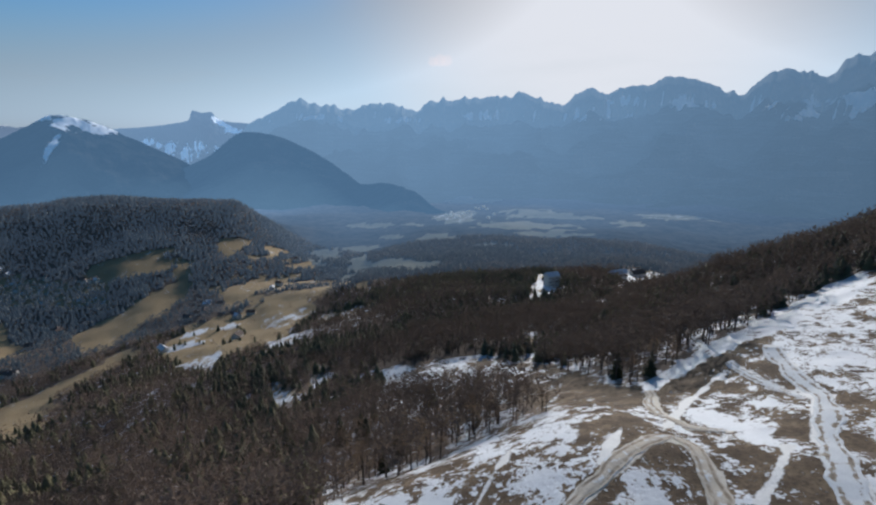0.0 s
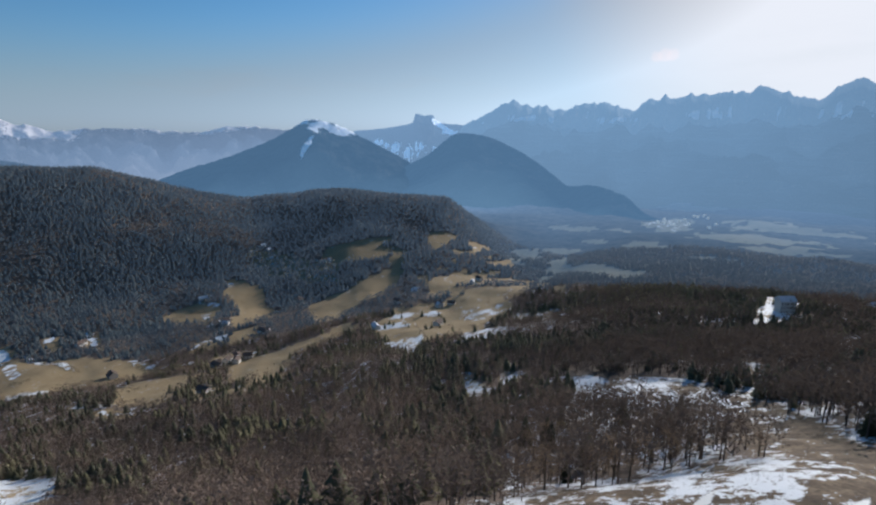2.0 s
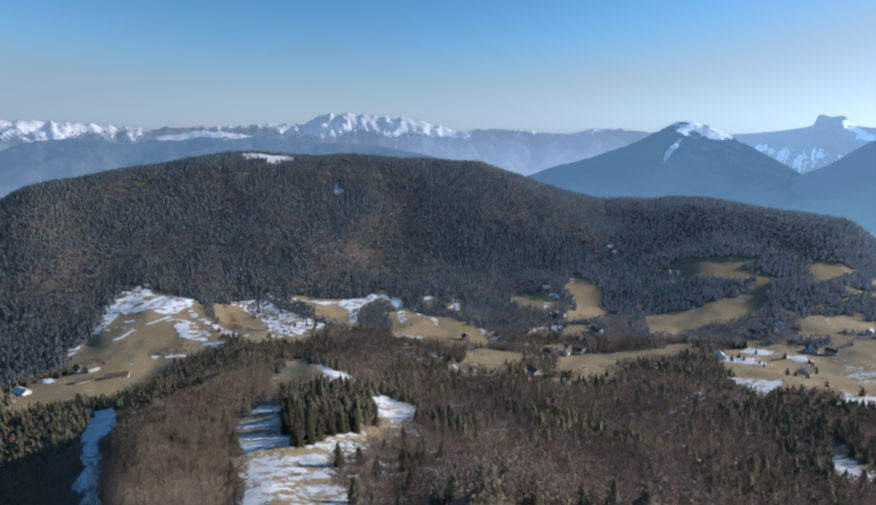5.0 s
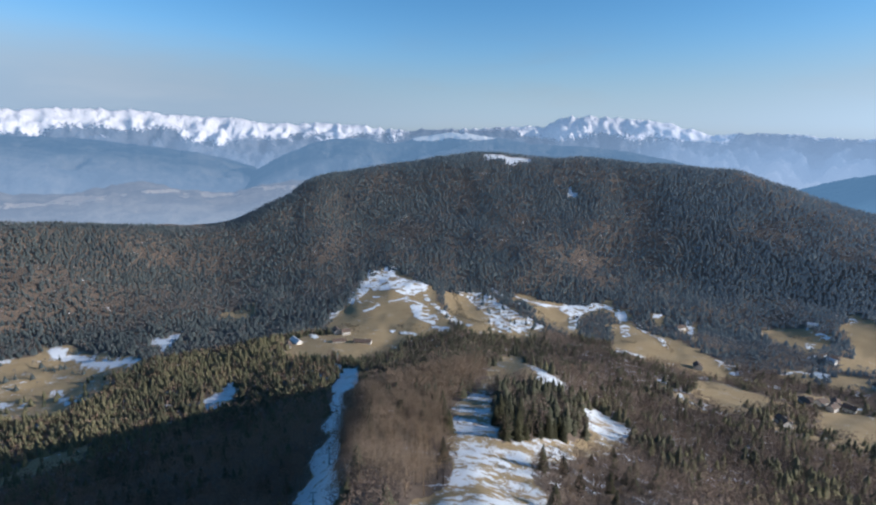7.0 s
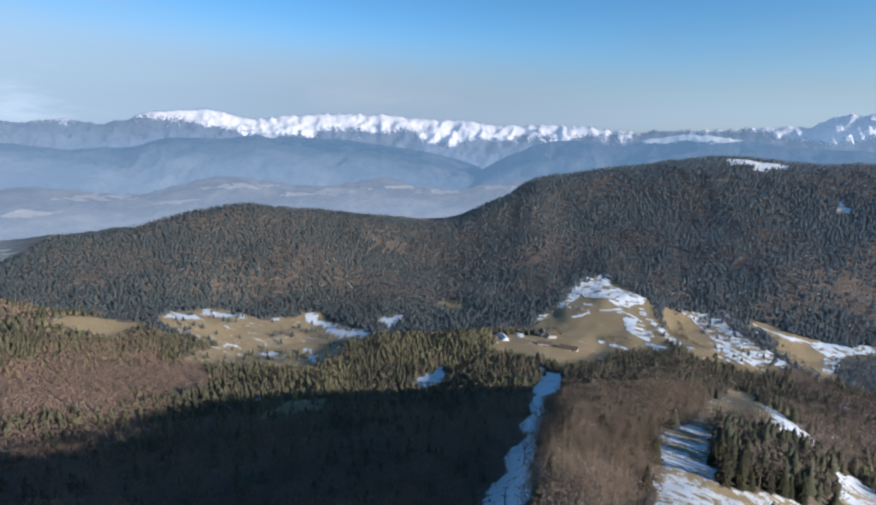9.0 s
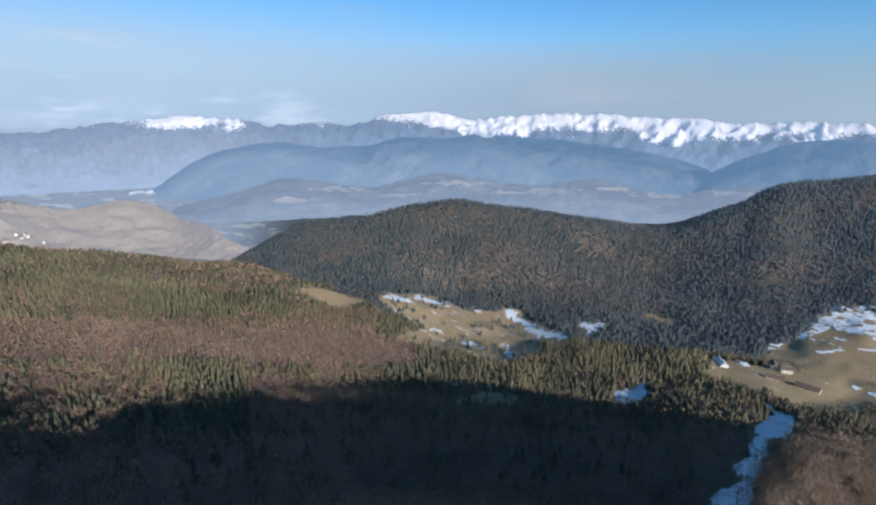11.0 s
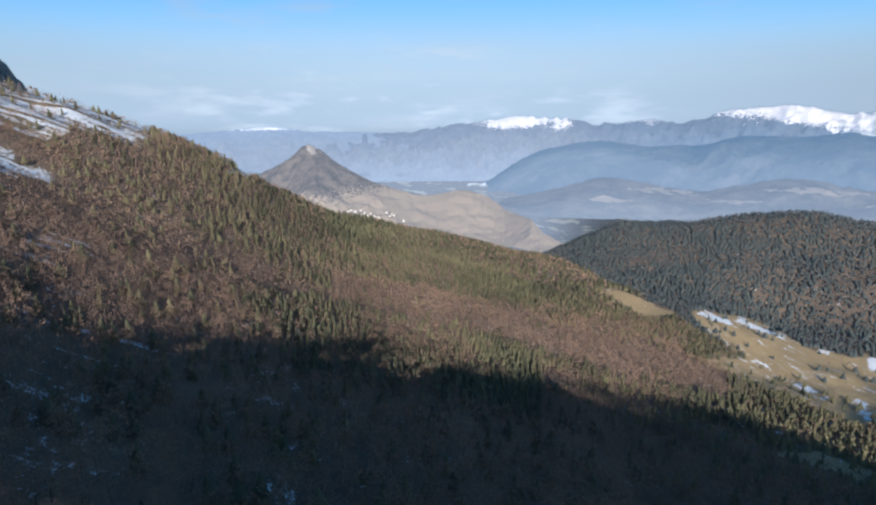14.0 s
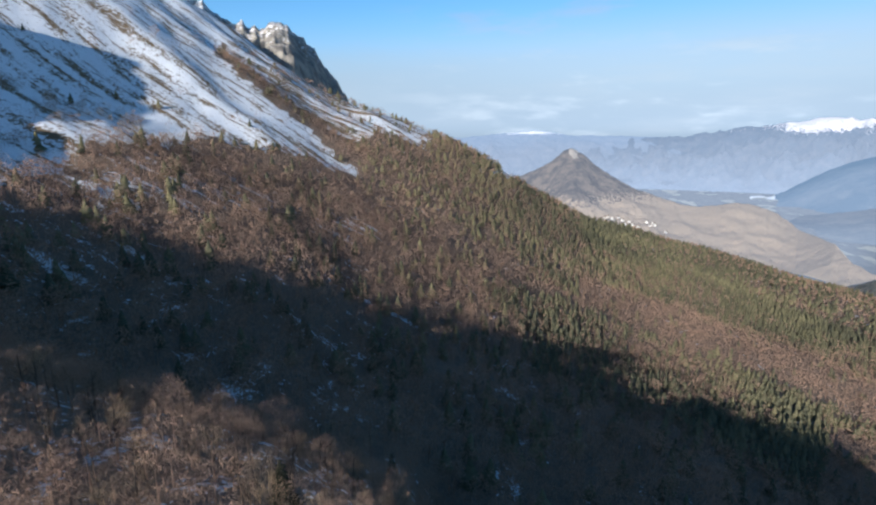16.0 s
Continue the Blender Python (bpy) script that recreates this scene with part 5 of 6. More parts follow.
DRIFTS = [snow_sheet(*k) for k in (
    (-0.2, (-863, 545), (-849, 547), (-803, 526), (-773, 501), (-835, 532)),
    (0, (-832, 509), (-832, 522), (-812, 509), (-814, 501)),
    (-0.3, (-877, 490), (-878, 507), (-861, 497), (-863, 482)),
    (-0.3, (-950, 334), (-946, 364), (-949, 414), (-920, 433), (-892, 444), (-859, 432), (-863, 416), (-906, 427), (-924, 409), (-912, 378), (-872, 345), (-777, 303), (-785, 296), (-880, 330), (-915, 322)),
    (-0.05, (-863, 416), (-824, 416), (-745, 380), (-738, 365)),
    (-0.1, (-669, 322), (-627, 344), (-609, 333), (-645, 313)),
    (0.02, (-654, 458), (-641, 463), (-592, 460), (-586, 452), (-610, 446)),
    (0.12, (-866, 455), (-701, 422), (-692, 411), (-848, 441)),
    (0.05, (-498, 288), (-479, 290), (-472, 285), (-487, 282)),
    (-0.05, (-462, 286), (-432, 288), (-414, 289), (-409, 283), (-454, 282)),
    (-0.15, (-797, 721), (-762, 728), (-739, 722), (-732, 711), (-757, 712)),
    (0.05, (-736, 674), (-715, 676), (-682, 639), (-695, 640)),
    (-0.1, (-655, 634), (-657, 650), (-648, 641), (-647, 628)),
    (-0.1, (-594, 561), (-592, 582), (-572, 565), (-578, 555)),
    (0.05, (-600, 518), (-608, 554), (-589, 578), (-585, 570), (-600, 548), (-591, 516)),
    (-0.1, (-401, 352), (-410, 370), (-404, 374), (-382, 344)),
    (0.0, (-556, 469), (-548, 477), (-541, 470), (-544, 463)),
    (0.0, (-496, 478), (-490, 497), (-485, 491), (-489, 475)),
    (0.1, (-492, 507), (-492, 554), (-480, 541), (-487, 508)),
    (0.0, (-813, 818), (-804, 830), (-790, 816), (-794, 803)),
    (-0.2, (-810, 747), (-807, 752), (-796, 742), (-799, 738)),
    (-0.25, (-1107, -38), (-1094, -14), (-1117, 2), (-1107, 25), (-1080, 15), (-1048, 30), (-1025, 59), (-989, 79), (-963, 80), (-943, 59), (-928, 51), (-922, 31), (-934, 17), (-951, -1), (-963, -25), (-994, -31), (-1063, -39)),
    (-0.2, (-1047, -54), (-1046, -34), (-985, -31), (-902, -58), (-917, -70), (-952, -66)),
    (-0.1, (-871, -97), (-884, -79), (-864, -79), (-850, -93)),
    (-0.1, (-853, -41), (-877, -11), (-871, -9), (-845, -39)),
    (-0.1, (-886, 3), (-916, 39), (-906, 40), (-877, 5)),
    (0.0, (-924, -26), (-920, -6), (-913, -6), (-916, -25)),
    (0.05, (-916, -55), (-889, -14), (-883, -14), (-908, -53)),
    (-0.02, (-939, 63), (-923, 76), (-860, 88), (-807, 108), (-750, 131), (-738, 127), (-765, 116), (-779, 100), (-837, 86), (-898, 70)),
    (0.17, (-902, 30), (-892, 56), (-801, 83), (-768, 75), (-793, 50)),
    (-0.1, (-767, 70), (-754, 97), (-735, 96), (-744, 73)),
    (-0.1, (-757, 2), (-740, 32), (-726, 49), (-720, 47), (-745, 6)),
    (0.0, (-1001, 132), (-999, 162), (-995, 202), (-921, 216), (-855, 228), (-787, 256), (-747, 235), (-724, 202), (-735, 163), (-757, 153), (-797, 167), (-901, 165), (-962, 157)),
    (-0.3, (-1016, 208), (-1010, 220), (-914, 259), (-897, 250), (-973, 228)),
    (-0.25, (-995, 253), (-942, 294), (-938, 331), (-915, 323), (-921, 283)),
    (0.0, (-688, 5), (-678, 22), (-667, 20), (-674, 7)),
    (0.0, (-744, -115), (-766, -103), (-722, -101), (-724, -110)),
    (0.02, (-717, -93), (-713, -61), (-703, -62), (-702, -90)),
)]
drifts = np.concatenate(DRIFTS)
tagged(solid("old_snow", drifts, np.arange(len(drifts)).reshape(-1, 4), M_DRIFT), "ragged streaks of old snow on the brown pastures", "snow", kind="stuff")

# hedges and thickets on the pastures
hx, hy = [], []
for line in HEDGES:
    for (x0, y0), (x1, y1) in zip(line, line[1:]):
        n = max(6, int(math.hypot(x1 - x0, y1 - y0) / 1.6))
        u = np.sort(rng.uniform(0, 1, n))
        hx.append(x0 + (x1 - x0) * u + rng.normal(0, 2.5, n))
        hy.append(y0 + (y1 - y0) * u + rng.normal(0, 2.5, n))
hx, hy = np.concatenate(hx), np.concatenate(hy)
stand("hedges", "dark leafless hedges and thickets across the pastures", BARE_MID, hx, hy, rng.uniform(2.5, 5.5, len(hx)), M_SHRUB)

# tufts of dry grass and dwarf shrubs on the piste
q = rng.uniform(0, 1, (2, 2600))
qx, qy = plan(-33 + 50 * q[0], 88 + 170 * q[1])
free = (sample(COVER_OPEN, qx, qy) > 0.5) & (sample(COVER_PACK, qx, qy) + sample(COVER_DIRT, qx, qy) < 0.2) & (fbm(qx / 9, qy / 9, 3, 19) > 0.1)
qx, qy = qx[free], qy[free]
stand("grass_tufts", "tufts of dry grass and dwarf shrubs on the piste", BARE_MID, qx, qy, rng.uniform(0.5, 1.3, len(qx)), M_SHRUB)
# ---------------------------------------------------------------- single trees
def part(name, bm, material, parent, label=""):
    """Links a bmesh as one mesh object under a thing or part."""
    me = bpy.data.meshes.new(name)
    bm.to_mesh(me)
    bm.free()
    me.materials.append(material)
    ob = new(name, me)
    ob.parent = parent
    return tagged(ob, label)


def limb(bm, p, q, r0, r1, sides=4):
    """A tapered round piece between two points."""
    p, q = Vector(p), Vector(q)
    turn = (q - p).to_track_quat("Z", "Y")
    ring = lambda c, r: [bm.verts.new(c + turn @ Vector((r * math.cos(6.283 * k / sides), r * math.sin(6.283 * k / sides), 0))) for k in range(sides)]
    a, b = ring(p, r0), ring(q, r1)
    for k in range(sides):
        bm.faces.new((a[k], a[(k + 1) % sides], b[(k + 1) % sides], b[k]))
    bm.faces.new(b)


def tree_base(name, label, category, group):
    e = new(name)
    return tagged(e, label, category, group)


def bare_tree(seed, tall):
    """A leafless tree: trunk with forked limbs, and a crown of fine twigs."""
    g = random.Random(seed)
    e = tree_base("bare_tree", "leafless brown tree with pale trunk and fine twigs", "tree", "bare trees by the piste")
    bm = bmesh.new()
    top = (g.uniform(-0.4, 0.4), g.uniform(-0.4, 0.4), tall * 0.62)
    limb(bm, (0, 0, -0.4), top, 0.19, 0.09, 6)
    limb(bm, top, (top[0] * 1.6, top[1] * 1.6, tall * 0.93), 0.09, 0.02, 4)
    tips = [(top[0] * 1.6, top[1] * 1.6, tall * 0.93)]
    for k in range(13):
        z = tall * g.uniform(0.28, 0.72)
        a, reach_out = g.uniform(0, 6.283), g.uniform(0.12, 0.27) * tall * (1.1 - z / tall * 0.7)
        p = (top[0] * z / tall, top[1] * z / tall, z)
        q = (p[0] + reach_out * math.cos(a), p[1] + reach_out * math.sin(a), z + tall * g.uniform(0.1, 0.22))
        limb(bm, p, q, 0.07, 0.025, 3)
        tips += [q, tuple((p[i] + q[i]) / 2 for i in range(3))]
    part("trunk", bm, M_BARK, e, "pale grey trunk and limbs")
    bm = bmesh.new()
    for k in range(880):
        t = tips[g.randrange(len(tips))]
        p = Vector((t[0] + g.gauss(0, 0.065) * tall, t[1] + g.gauss(0, 0.065) * tall, t[2] + g.gauss(0, 0.05) * tall))
        d = Vector((p.x * 0.6 + g.gauss(0, 1), p.y * 0.6 + g.gauss(0, 1), g.uniform(0.6, 2.4))).normalized()
        w = d.cross(Vector((g.gauss(0, 1), g.gauss(0, 1), g.gauss(0, 1)))).normalized() * g.uniform(0.014, 0.03)
        n = g.uniform(0.35, 0.95)
        bm.faces.new([bm.verts.new(v) for v in (p - w, p + w, p + d * n)])
    part("crown", bm, M_TWIGS, e, "bare brown twigs")
    return e


def spruce_tree(seed, tall):
    """A spruce: straight trunk and whorls of drooping boughs."""
    g = random.Random(seed)
    e = tree_base("spruce", "dark green spruce with drooping boughs on the snowy spur", "tree", "spruces on the spur")
    bm = bmesh.new()
    limb(bm, (0, 0, -0.4), (0, 0, tall * 0.96), 0.2, 0.03, 6)
    part("trunk", bm, M_BARK, e, "brown trunk")
    bm = bmesh.new()
    whorls = 15
    for k in range(whorls):
        z = tall * (0.08 + 0.88 * k / whorls)
        long = tall * 0.25 * (1 - k / whorls) ** 0.8 + 0.25
        n = 9 if k < 10 else 6
        for b in range(n):
            a = 6.283 * (b + g.random() * 0.8) / n + k
            r = long * g.uniform(0.65, 1.15)
            c, s = math.cos(a), math.sin(a)
            w = r * 0.33
            root, tip = Vector((0, 0, z + 0.1 * r)), Vector((c * r, s * r, z - 0.22 * r + g.uniform(-0.2, 0.2)))
            mid = (root + tip) * 0.5 + Vector((0, 0, 0.1 * r))
            side = Vector((-s, c, 0)) * w
            v = [bm.verts.new(q) for q in (root, mid + side - Vector((0, 0, 0.12 * r)), tip, mid - side - Vector((0, 0, 0.12 * r)), mid)]
            for i, j in ((0, 1), (1, 2), (2, 3), (3, 0)):
                bm.faces.new((v[i], v[j], v[4]))
    part("crown", bm, M_BOUGHS, e, "dark green needles")
    return e


def random_tint(name, dark, light, share=0.15):
    n = Nodes(name)
    r = n.tree.nodes.new("ShaderNodeObjectInfo").outputs["Random"]
    c = n.mix(r, dark, light)
    c = n.mix(n.math("MULTIPLY", n.noise(1.2, 3), 0.5), c, tuple(v * 0.55 for v in dark))
    n.thin(c, share)
    return n.done(c, 0.85)


M_TWIGS = random_tint("twigs", (0.2, 0.138, 0.092), (0.5, 0.345, 0.21), 0.22)
M_BOUGHS = random_tint("boughs", (0.036, 0.035, 0.019), (0.085, 0.076, 0.037))
for kind, maker, base, seeds in (("bare", bare_tree, 10.5, 7), ("spruce", spruce_tree, 12.5, 5)):
    models = []
    for k, (x, y, size) in enumerate(SINGLE[kind]):
        z = float(height(np.array([x]), np.array([y]))[0]) - 0.1
        if k < seeds:
            ob = maker(100 + k, base)
            ob.matrix_basis = pose(x, y, z, 0, 0, 57 * k)
            models.append(ob)
        else:
            m = models[k % seeds]
            ob = copy_thing(m, pose(x, y, z, 0, 0, (k * 137.5) % 360))
        ob.scale = (size, size, size * (0.92 + 0.16 * ((k * 0.618) % 1)))

# ---------------------------------------------------------------- houses
def plain_material(name, a, b, scale=0.8, rough=0.8):
    n = Nodes(name)
    c = n.mix(n.noise(scale, 5), a, b)
    n.bump(n.noise(scale * 6, 3), 0.2, 0.05)
    return n.done(c, rough)


M_PLASTER = plain_material("plaster", (0.52, 0.48, 0.42), (0.7, 0.66, 0.6))
M_TILE = plain_material("roof_tiles", (0.1, 0.07, 0.055), (0.19, 0.135, 0.105))
M_ROOF_SNOW = plain_material("roof_snow", (0.55, 0.55, 0.56), (0.7, 0.7, 0.71))
n = Nodes("far_plaster")
M_FAR_PLASTER = n.done(n.mix(n.noise(0.5), (0.6, 0.57, 0.52), (0.75, 0.72, 0.66)), 0.9)
n.put(n.bsdf.inputs["Emission Color"], (0.3, 0.36, 0.42))
n.put(n.bsdf.inputs["Emission Strength"], 0.3)      # glow painted on the houses as air light of the deep valley
M_PANE = plain_material("window_glass", (0.02, 0.025, 0.03), (0.04, 0.045, 0.05), rough=0.15)
M_WOOD = plain_material("weathered_wood", (0.1, 0.07, 0.05), (0.2, 0.15, 0.1))
M_STEEL = plain_material("painted_steel", (0.16, 0.22, 0.21), (0.26, 0.32, 0.31), rough=0.45)


def box(bm, x0, x1, y0, y1, z0, z1):
    v = [bm.verts.new(p) for p in ((x0, y0, z0), (x1, y0, z0), (x1, y1, z0), (x0, y1, z0), (x0, y0, z1), (x1, y0, z1), (x1, y1, z1), (x0, y1, z1))]
    for q in ((0, 3, 2, 1), (4, 5, 6, 7), (0, 1, 5, 4), (1, 2, 6, 5), (2, 3, 7, 6), (3, 0, 4, 7)):
        bm.faces.new([v[i] for i in q])


def house(x, y, turn, length, width, tall, roof, label, storeys=2, bays=3, group="farmhouses in the valley", name="house", plaster=None, z=None):
    """A gabled house: walls, roof with eaves, chimney, door and windows."""
    pts = [(x, y), (x + length / 2, y), (x - length / 2, y), (x, y + width / 2), (x, y - width / 2)]
    z = z or min(float(height(np.array([float(p[0])]), np.array([float(p[1])]))[0]) for p in pts)
    e = tagged(new(name), label, "house", group)
    e.matrix_basis = pose(x, y, z, 0, 0, turn)
    l, w, rise = length / 2, width / 2, width * 0.34
    bm = bmesh.new()
    box(bm, -l, l, -w, w, -1.5, tall)
    for s in (-1, 1):
        a, b, c = (bm.verts.new(p) for p in ((s * l, -w, tall), (s * l, w, tall), (s * l, 0, tall + rise)))
        bm.faces.new((a, b, c))
    part("wall", bm, plaster or M_PLASTER, e)
    bm = bmesh.new()
    ov, th = 0.7, 0.35
    prof = [(-w - ov, tall - ov * 0.68), (0, tall + rise + 0.05), (w + ov, tall - ov * 0.68)]
    up = [(p[0], p[1] + th) for p in prof]
    ring = prof + up[::-1]
    lo, hi = ([bm.verts.new((s * (l + ov), p[0], p[1])) for p in ring] for s in (-1, 1))
    for k in range(6):
        bm.faces.new((lo[k], lo[(k + 1) % 6], hi[(k + 1) % 6], hi[k]))
    bm.faces.new(lo[::-1]), bm.faces.new(hi)
    top = part("roof", bm, roof, e)
    bm = bmesh.new()
    box(bm, l * 0.3, l * 0.3 + 0.7, -0.35, 0.35, tall + rise * 0.5, tall + rise + 1.1)
    part("chimney", bm, M_PLASTER, top)
    for s in (-1, 1):
        for f in range(storeys):
            for k in range(bays):
                cx, cz = -l + (k + 0.5) * length / bays, 1.0 + f * tall / storeys
                if f == 0 and k == bays // 2:
                    bm = bmesh.new()
                    box(bm, cx - 0.55, cx + 0.55, s * w - 0.08, s * w + 0.08, 0, 2.1)
                    part("door", bm, M_WOOD, e)
                    continue
                bm = bmesh.new()
                box(bm, cx - 0.5, cx + 0.5, s * w - 0.05, s * w + 0.05, cz, cz + 1.2)
                part("window", bm, M_PANE, e)
    return e


house(136, 606, 20, 15, 11, 13, M_ROOF_SNOW, "tall pale mountain hotel with a snowy roof above the woods", 3, 5)
house(244, 690, 25, 26, 12, 8, M_ROOF_SNOW, "long pale holiday lodge with a snowy roof above the woods", 3, 8)
house(287, 730, 15, 20, 12, 6, M_TILE, "low pale lodge with a tiled roof at the forest edge", 2, 5)
house(-378, 818, 0, 11, 8, 5.5, M_ROOF_SNOW, "pale farmhouse with a snow-covered roof among fields", 2, 3)
house(-372, 765, 53, 13, 9, 6.5, M_TILE, "pale plastered farmhouse with a brown tiled roof among fields", 2, 3)
house(-360, 768, 106, 15, 10, 5.5, M_TILE, "pale plastered farmhouse with a brown tiled roof among fields", 2, 3)
house(-377, 750, 159, 17, 8, 6.5, M_TILE, "pale plastered farmhouse with a brown tiled roof among fields", 2, 3)
house(-297, 731, 32, 11, 9, 5.5, M_TILE, "pale plastered farmhouse with a brown tiled roof among fields", 2, 3)
house(-252, 619, 85, 13, 10, 6.5, M_TILE, "pale plastered farmhouse with a brown tiled roof among fields", 2, 3)
house(-340, 605, 138, 15, 8, 5.5, M_ROOF_SNOW, "pale farmhouse with a snow-covered roof among fields", 2, 3)
house(-541, 610, 11, 17, 9, 6.5, M_TILE, "pale plastered farmhouse with a brown tiled roof among fields", 2, 3)
house(-638, 630, 64, 11, 10, 5.5, M_TILE, "pale plastered farmhouse with a brown tiled roof among fields", 2, 3)
house(-479, 485, 117, 13, 8, 6.5, M_TILE, "pale plastered farmhouse with a brown tiled roof among fields", 2, 3)
house(-487, 461, 170, 15, 9, 5.5, M_TILE, "pale plastered farmhouse with a brown tiled roof among fields", 2, 3)
house(-868, 990, 43, 17, 10, 6.5, M_TILE, "pale plastered farmhouse with a brown tiled roof among fields", 2, 3)
house(-840, 988, 96, 11, 8, 5.5, M_ROOF_SNOW, "pale farmhouse with a snow-covered roof among fields", 2, 3)
house(-772, 990, 149, 13, 9, 6.5, M_TILE, "pale plastered farmhouse with a brown tiled roof among fields", 2, 3)
house(-685, 970, 22, 15, 10, 5.5, M_TILE, "pale plastered farmhouse with a brown tiled roof among fields", 2, 3)
house(-660, 967, 75, 17, 8, 6.5, M_TILE, "pale plastered farmhouse with a brown tiled roof among fields", 2, 3)
house(-615, 798, 128, 11, 9, 5.5, M_TILE, "pale plastered farmhouse with a brown tiled roof among fields", 2, 3)
house(-614, 737, 1, 13, 10, 6.5, M_TILE, "pale plastered farmhouse with a brown tiled roof among fields", 2, 3)
house(-794, 735, 54, 15, 8, 5.5, M_ROOF_SNOW, "pale farmhouse with a snow-covered roof among fields", 2, 3)
house(-816, 507, 107, 17, 9, 6.5, M_TILE, "pale plastered farmhouse with a brown tiled roof among fields", 2, 3)
house(-610, 410, 160, 11, 10, 5.5, M_TILE, "pale plastered farmhouse with a brown tiled roof among fields", 2, 3)
house(-393, 352, 0, 12, 8.5, 5.5, M_TILE, "pale plastered farmhouse with a brown tiled roof among fields", 2, 3)
house(-494, 465, 71, 12, 8.5, 5.5, M_TILE, "pale plastered farmhouse with a brown tiled roof among fields", 2, 3)
house(-492, 501, 142, 12, 8.5, 5.5, M_TILE, "pale plastered farmhouse with a brown tiled roof among fields", 2, 3)
house(-478, 505, 33, 12, 8.5, 5.5, M_TILE, "pale plastered farmhouse with a brown tiled roof among fields", 2, 3)
house(-491, 482, 104, 12, 8.5, 5.5, M_TILE, "pale plastered farmhouse with a brown tiled roof among fields", 2, 3)
# the farm at the foot of the pasture: stone houses and long low sheds
for k, (x, y, turn, long, wide, tall, roof) in enumerate(((-749, -75, 20, 15, 9, 6, M_TILE), (-743, -61, 110, 12, 9, 5, M_TILE), (-708, -127, 35, 20, 9, 5, M_ROOF_SNOW), (-702, -67, 95, 18, 8, 3.2, M_TILE), (-695, -34, 80, 24, 8, 3, M_TILE), (-686, -134, 10, 12, 8, 4, M_TILE))):
    house(x, y, turn, long, wide, tall, roof, "long low farm shed beside the pasture" if tall < 3.5 else "pale stone farmhouse at the foot of the pasture", 1 if tall < 4.5 else 2, 3, group="farm on the pasture")
# hamlet on the far side of the valley
for k, (x, y) in enumerate([(-380, 829), (-367, 758), (-370, 745), (-294, 727), (-277, 737), (-315, 1120), (-284, 861), (-284, 902), (-841, 951), (-861, 994), (-763, 987), (-536, 605), (-630, 623), (-609, 792), (-675, 966), (-654, 966), (-352, 807), (-372, 695)]):
    house(x, y, 47 * k % 180, 10 + k % 3 * 2, 8, 5 + k % 2, M_ROOF_SNOW if k % 3 == 0 else M_TILE, "small pale farmhouse of the scattered hamlet among fields", 2, 2)
house(29, 1869, 176, 9, 7, 6, M_FAR_PLASTER, "pale village house far down in the hazy valley", 2, 2, plaster=M_FAR_PLASTER)
house(46, 1869, 135, 9, 7, 6, M_FAR_PLASTER, "pale village house far down in the hazy valley", 2, 2, plaster=M_FAR_PLASTER)
house(53, 2069, 63, 9, 7, 6, M_FAR_PLASTER, "pale village house far down in the hazy valley", 2, 2, plaster=M_FAR_PLASTER)
house(64, 1751, 28, 9, 7, 6, M_FAR_PLASTER, "pale village house far down in the hazy valley", 2, 2, plaster=M_FAR_PLASTER)
house(74, 1759, 97, 9, 7, 6, M_FAR_PLASTER, "pale village house far down in the hazy valley", 2, 2, plaster=M_FAR_PLASTER)
house(98, 1955, 3, 9, 7, 6, M_FAR_PLASTER, "pale village house far down in the hazy valley", 2, 2, plaster=M_FAR_PLASTER)
house(117, 2012, 46, 9, 7, 6, M_FAR_PLASTER, "pale village house far down in the hazy valley", 2, 2, plaster=M_FAR_PLASTER)
house(125, 1887, 40, 9, 7, 6, M_FAR_PLASTER, "pale village house far down in the hazy valley", 2, 2, plaster=M_FAR_PLASTER)
house(156, 2159, 158, 9, 7, 6, M_FAR_PLASTER, "pale village house far down in the hazy valley", 2, 2, plaster=M_FAR_PLASTER)
house(168, 2147, 0, 9, 7, 6, M_FAR_PLASTER, "pale village house far down in the hazy valley", 2, 2, plaster=M_FAR_PLASTER)
house(189, 2165, 55, 9, 7, 6, M_FAR_PLASTER, "pale village house far down in the hazy valley", 2, 2, plaster=M_FAR_PLASTER)
house(200, 2125, 42, 9, 7, 6, M_FAR_PLASTER, "pale village house far down in the hazy valley", 2, 2, plaster=M_FAR_PLASTER)
house(167, 1713, 138, 9, 7, 6, M_FAR_PLASTER, "pale village house far down in the hazy valley", 2, 2, plaster=M_FAR_PLASTER)
house(210, 1951, 46, 9, 7, 6, M_FAR_PLASTER, "pale village house far down in the hazy valley", 2, 2, plaster=M_FAR_PLASTER)
house(-189, -1841, 0, 8, 7, 5, M_TILE, "pale village house on the sunny valley shelf", 2, 2, z=116)
house(-203, -1846, 67, 8, 7, 5, M_TILE, "pale village house on the sunny valley shelf", 2, 2, z=108)
house(-205, -1851, 134, 8, 7, 5, M_TILE, "pale village house on the sunny valley shelf", 2, 2, z=118)
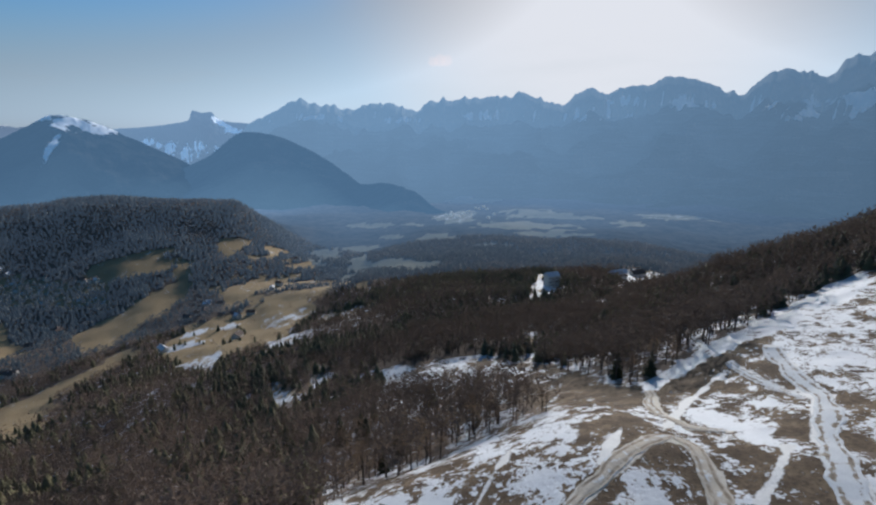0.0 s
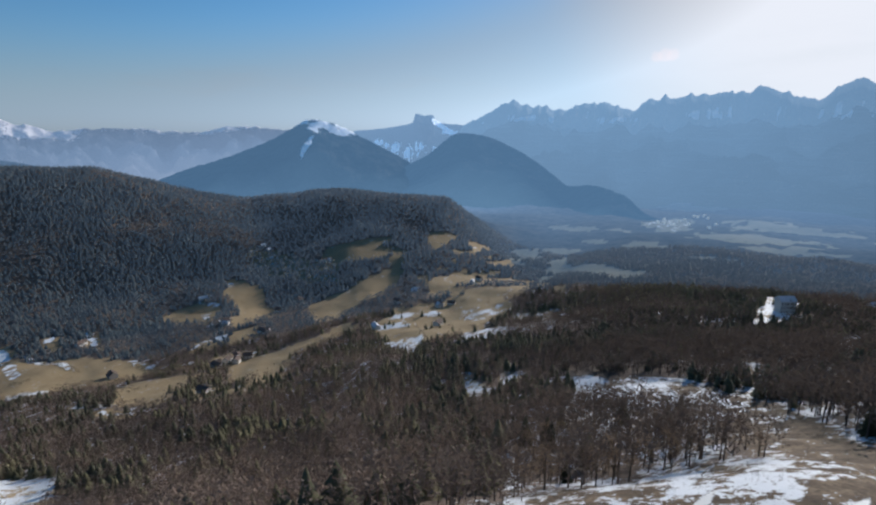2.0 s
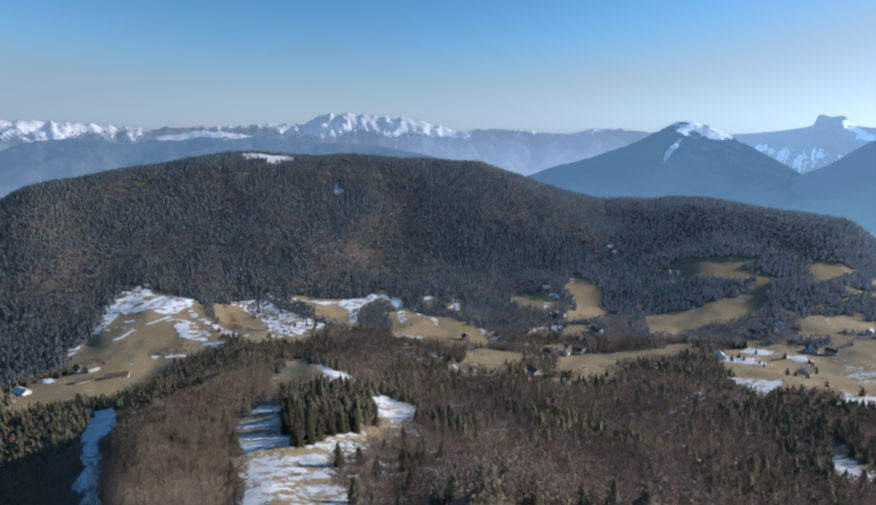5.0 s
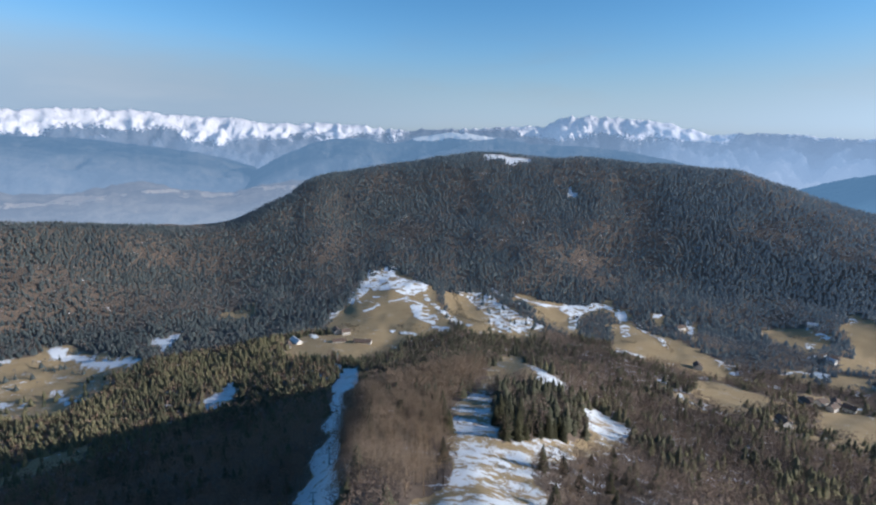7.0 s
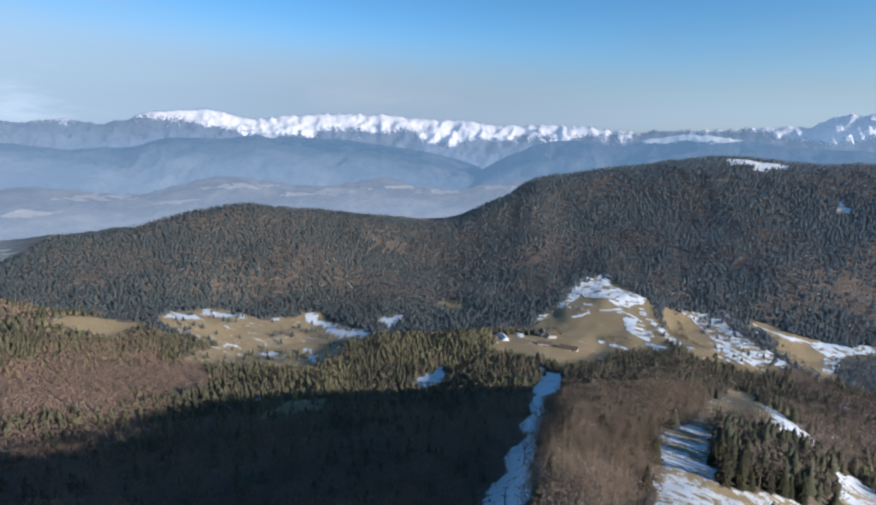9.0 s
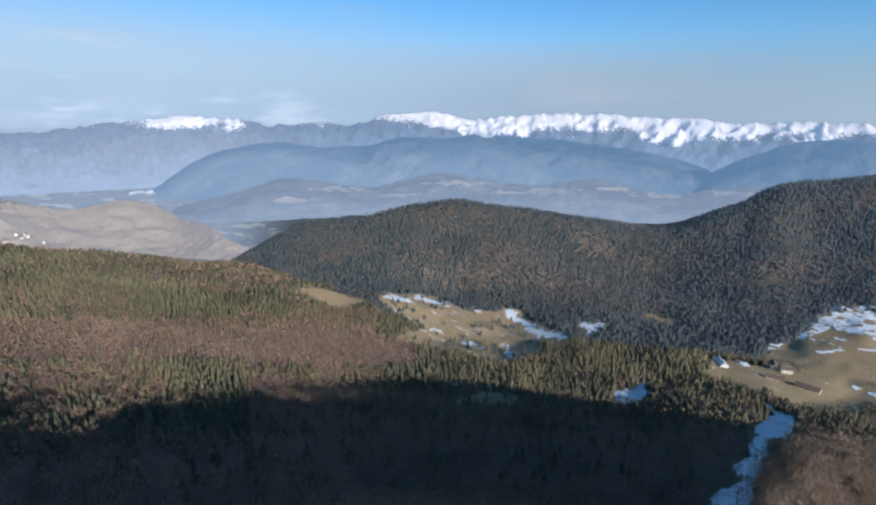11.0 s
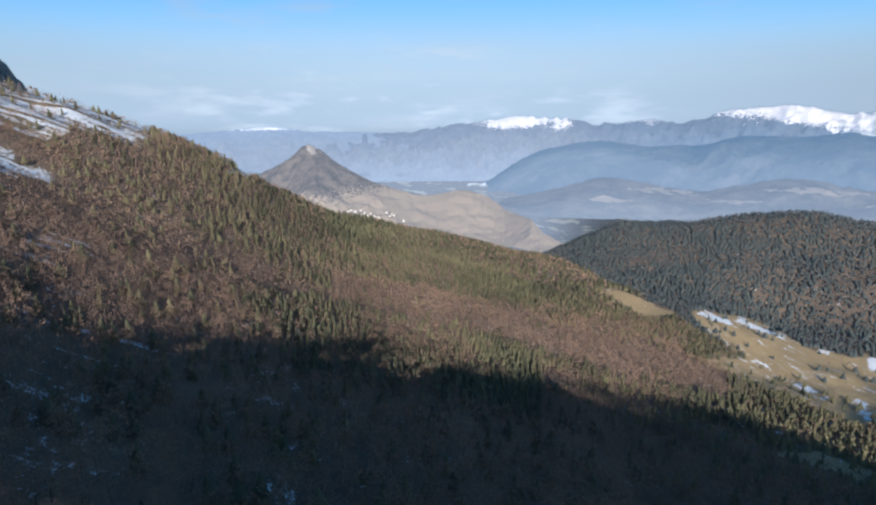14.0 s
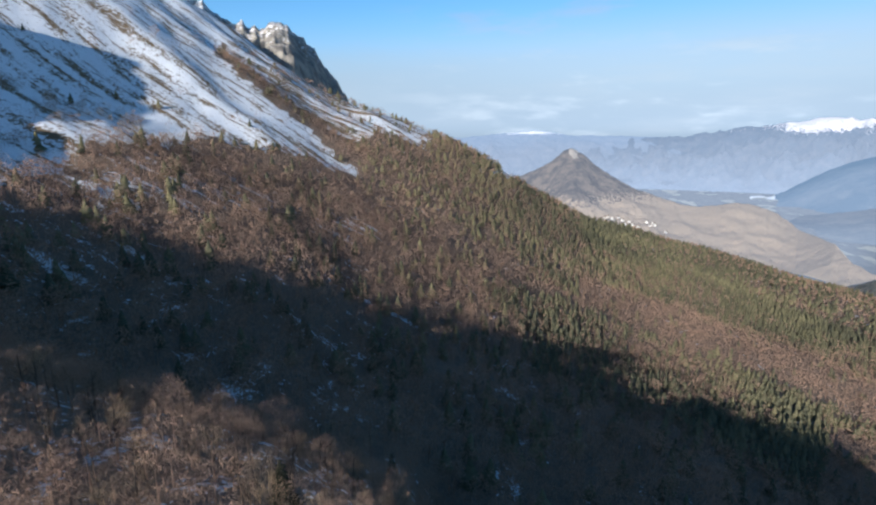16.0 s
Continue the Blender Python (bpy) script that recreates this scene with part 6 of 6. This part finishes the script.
house(-215, -1852, 21, 8, 7, 5, M_TILE, "pale village house on the sunny valley shelf", 2, 2, z=122)
house(-226, -1846, 88, 8, 7, 5, M_TILE, "pale village house on the sunny valley shelf", 2, 2, z=117)
house(-250, -1871, 155, 8, 7, 5, M_TILE, "pale village house on the sunny valley shelf", 2, 2, z=118)
house(-265, -1876, 42, 8, 7, 5, M_TILE, "pale village house on the sunny valley shelf", 2, 2, z=107)
house(-271, -1873, 109, 8, 7, 5, M_TILE, "pale village house on the sunny valley shelf", 2, 2, z=94)
house(-288, -1882, 176, 8, 7, 5, M_TILE, "pale village house on the sunny valley shelf", 2, 2, z=103)
house(-300, -1876, 63, 8, 7, 5, M_TILE, "pale village house on the sunny valley shelf", 2, 2, z=92)
house(-306, -1873, 130, 8, 7, 5, M_TILE, "pale village house on the sunny valley shelf", 2, 2, z=84)
house(-318, -1878, 17, 8, 7, 5, M_TILE, "pale village house on the sunny valley shelf", 2, 2, z=86)
house(-345, -1885, 84, 8, 7, 5, M_TILE, "pale village house on the sunny valley shelf", 2, 2, z=101)
house(-357, -1880, 151, 8, 7, 5, M_TILE, "pale village house on the sunny valley shelf", 2, 2, z=91)
house(-367, -1885, 38, 8, 7, 5, M_TILE, "pale village house on the sunny valley shelf", 2, 2, z=97)
house(-370, -1878, 105, 8, 7, 5, M_TILE, "pale village house on the sunny valley shelf", 2, 2, z=92)
house(-425, -2011, 172, 8, 7, 5, M_TILE, "pale village house on the sunny valley shelf", 2, 2, z=68)
house(-402, -1851, 59, 8, 7, 5, M_TILE, "pale village house on the sunny valley shelf", 2, 2, z=74)
house(-449, -1994, 126, 8, 7, 5, M_TILE, "pale village house on the sunny valley shelf", 2, 2, z=62)
house(-450, -1985, 13, 8, 7, 5, M_TILE, "pale village house on the sunny valley shelf", 2, 2, z=57)
# ---------------------------------------------------------------- ski lift
def lift_pylon(x, y, turn, tall, arm):
    """A steel lift tower with a crossarm, sheave trains and a ladder."""
    z = float(height(np.array([float(x)]), np.array([float(y)]))[0])
    e = tagged(new("lift_pylon"), "grey-green steel ski lift pylon with a crossarm in the snowy cutting", "pylon", "pylons of the ski lift")
    e.matrix_basis = pose(x, y, z, 0, 0, turn)
    bm = bmesh.new()
    box(bm, -0.9, 0.9, -0.9, 0.9, -1.0, 0.5)
    part("footing", bm, M_PLASTER, e, "concrete footing")
    bm = bmesh.new()
    limb(bm, (0, 0, 0.4), (0, 0, tall), 0.34, 0.22, 10)
    part("mast", bm, M_STEEL, e)
    bm = bmesh.new()
    box(bm, -arm, arm, -0.14, 0.14, tall - 0.3, tall)
    part("crossarm", bm, M_STEEL, e)
    for s in (-1, 1):
        bm = bmesh.new()
        limb(bm, (s * arm * 0.85, 0, tall - 0.15), (s * 0.1, 0, tall - 1.9), 0.07, 0.07, 5)
        part("brace", bm, M_STEEL, e)
        bm = bmesh.new()
        box(bm, s * arm - 0.09, s * arm + 0.09, -1.3, 1.3, tall + 0.05, tall + 0.22)
        for k in range(4):
            limb(bm, (s * arm - 0.12, -1.05 + 0.7 * k, tall + 0.3), (s * arm + 0.12, -1.05 + 0.7 * k, tall + 0.3), 0.2, 0.2, 10)
        part("sheave_train", bm, M_STEEL, e)
    bm = bmesh.new()
    for s in (-0.2, 0.2):
        limb(bm, (s, 0.42, 0.6), (s, 0.32, tall - 0.4), 0.025, 0.025, 4)
    for k in range(int(tall / 0.45) - 2):
        limb(bm, (-0.2, 0.41 - k * 0.004, 0.9 + 0.45 * k), (0.2, 0.41 - k * 0.004, 0.9 + 0.45 * k), 0.018, 0.018, 4)
    part("ladder", bm, M_STEEL, e)
    return e


lift_pylon(-173, -28, 2, 11, 2.4)
lift_pylon(-242, -30, 2, 11, 2.4)
lift_pylon(-590, -59, 2, 12, 2.4)
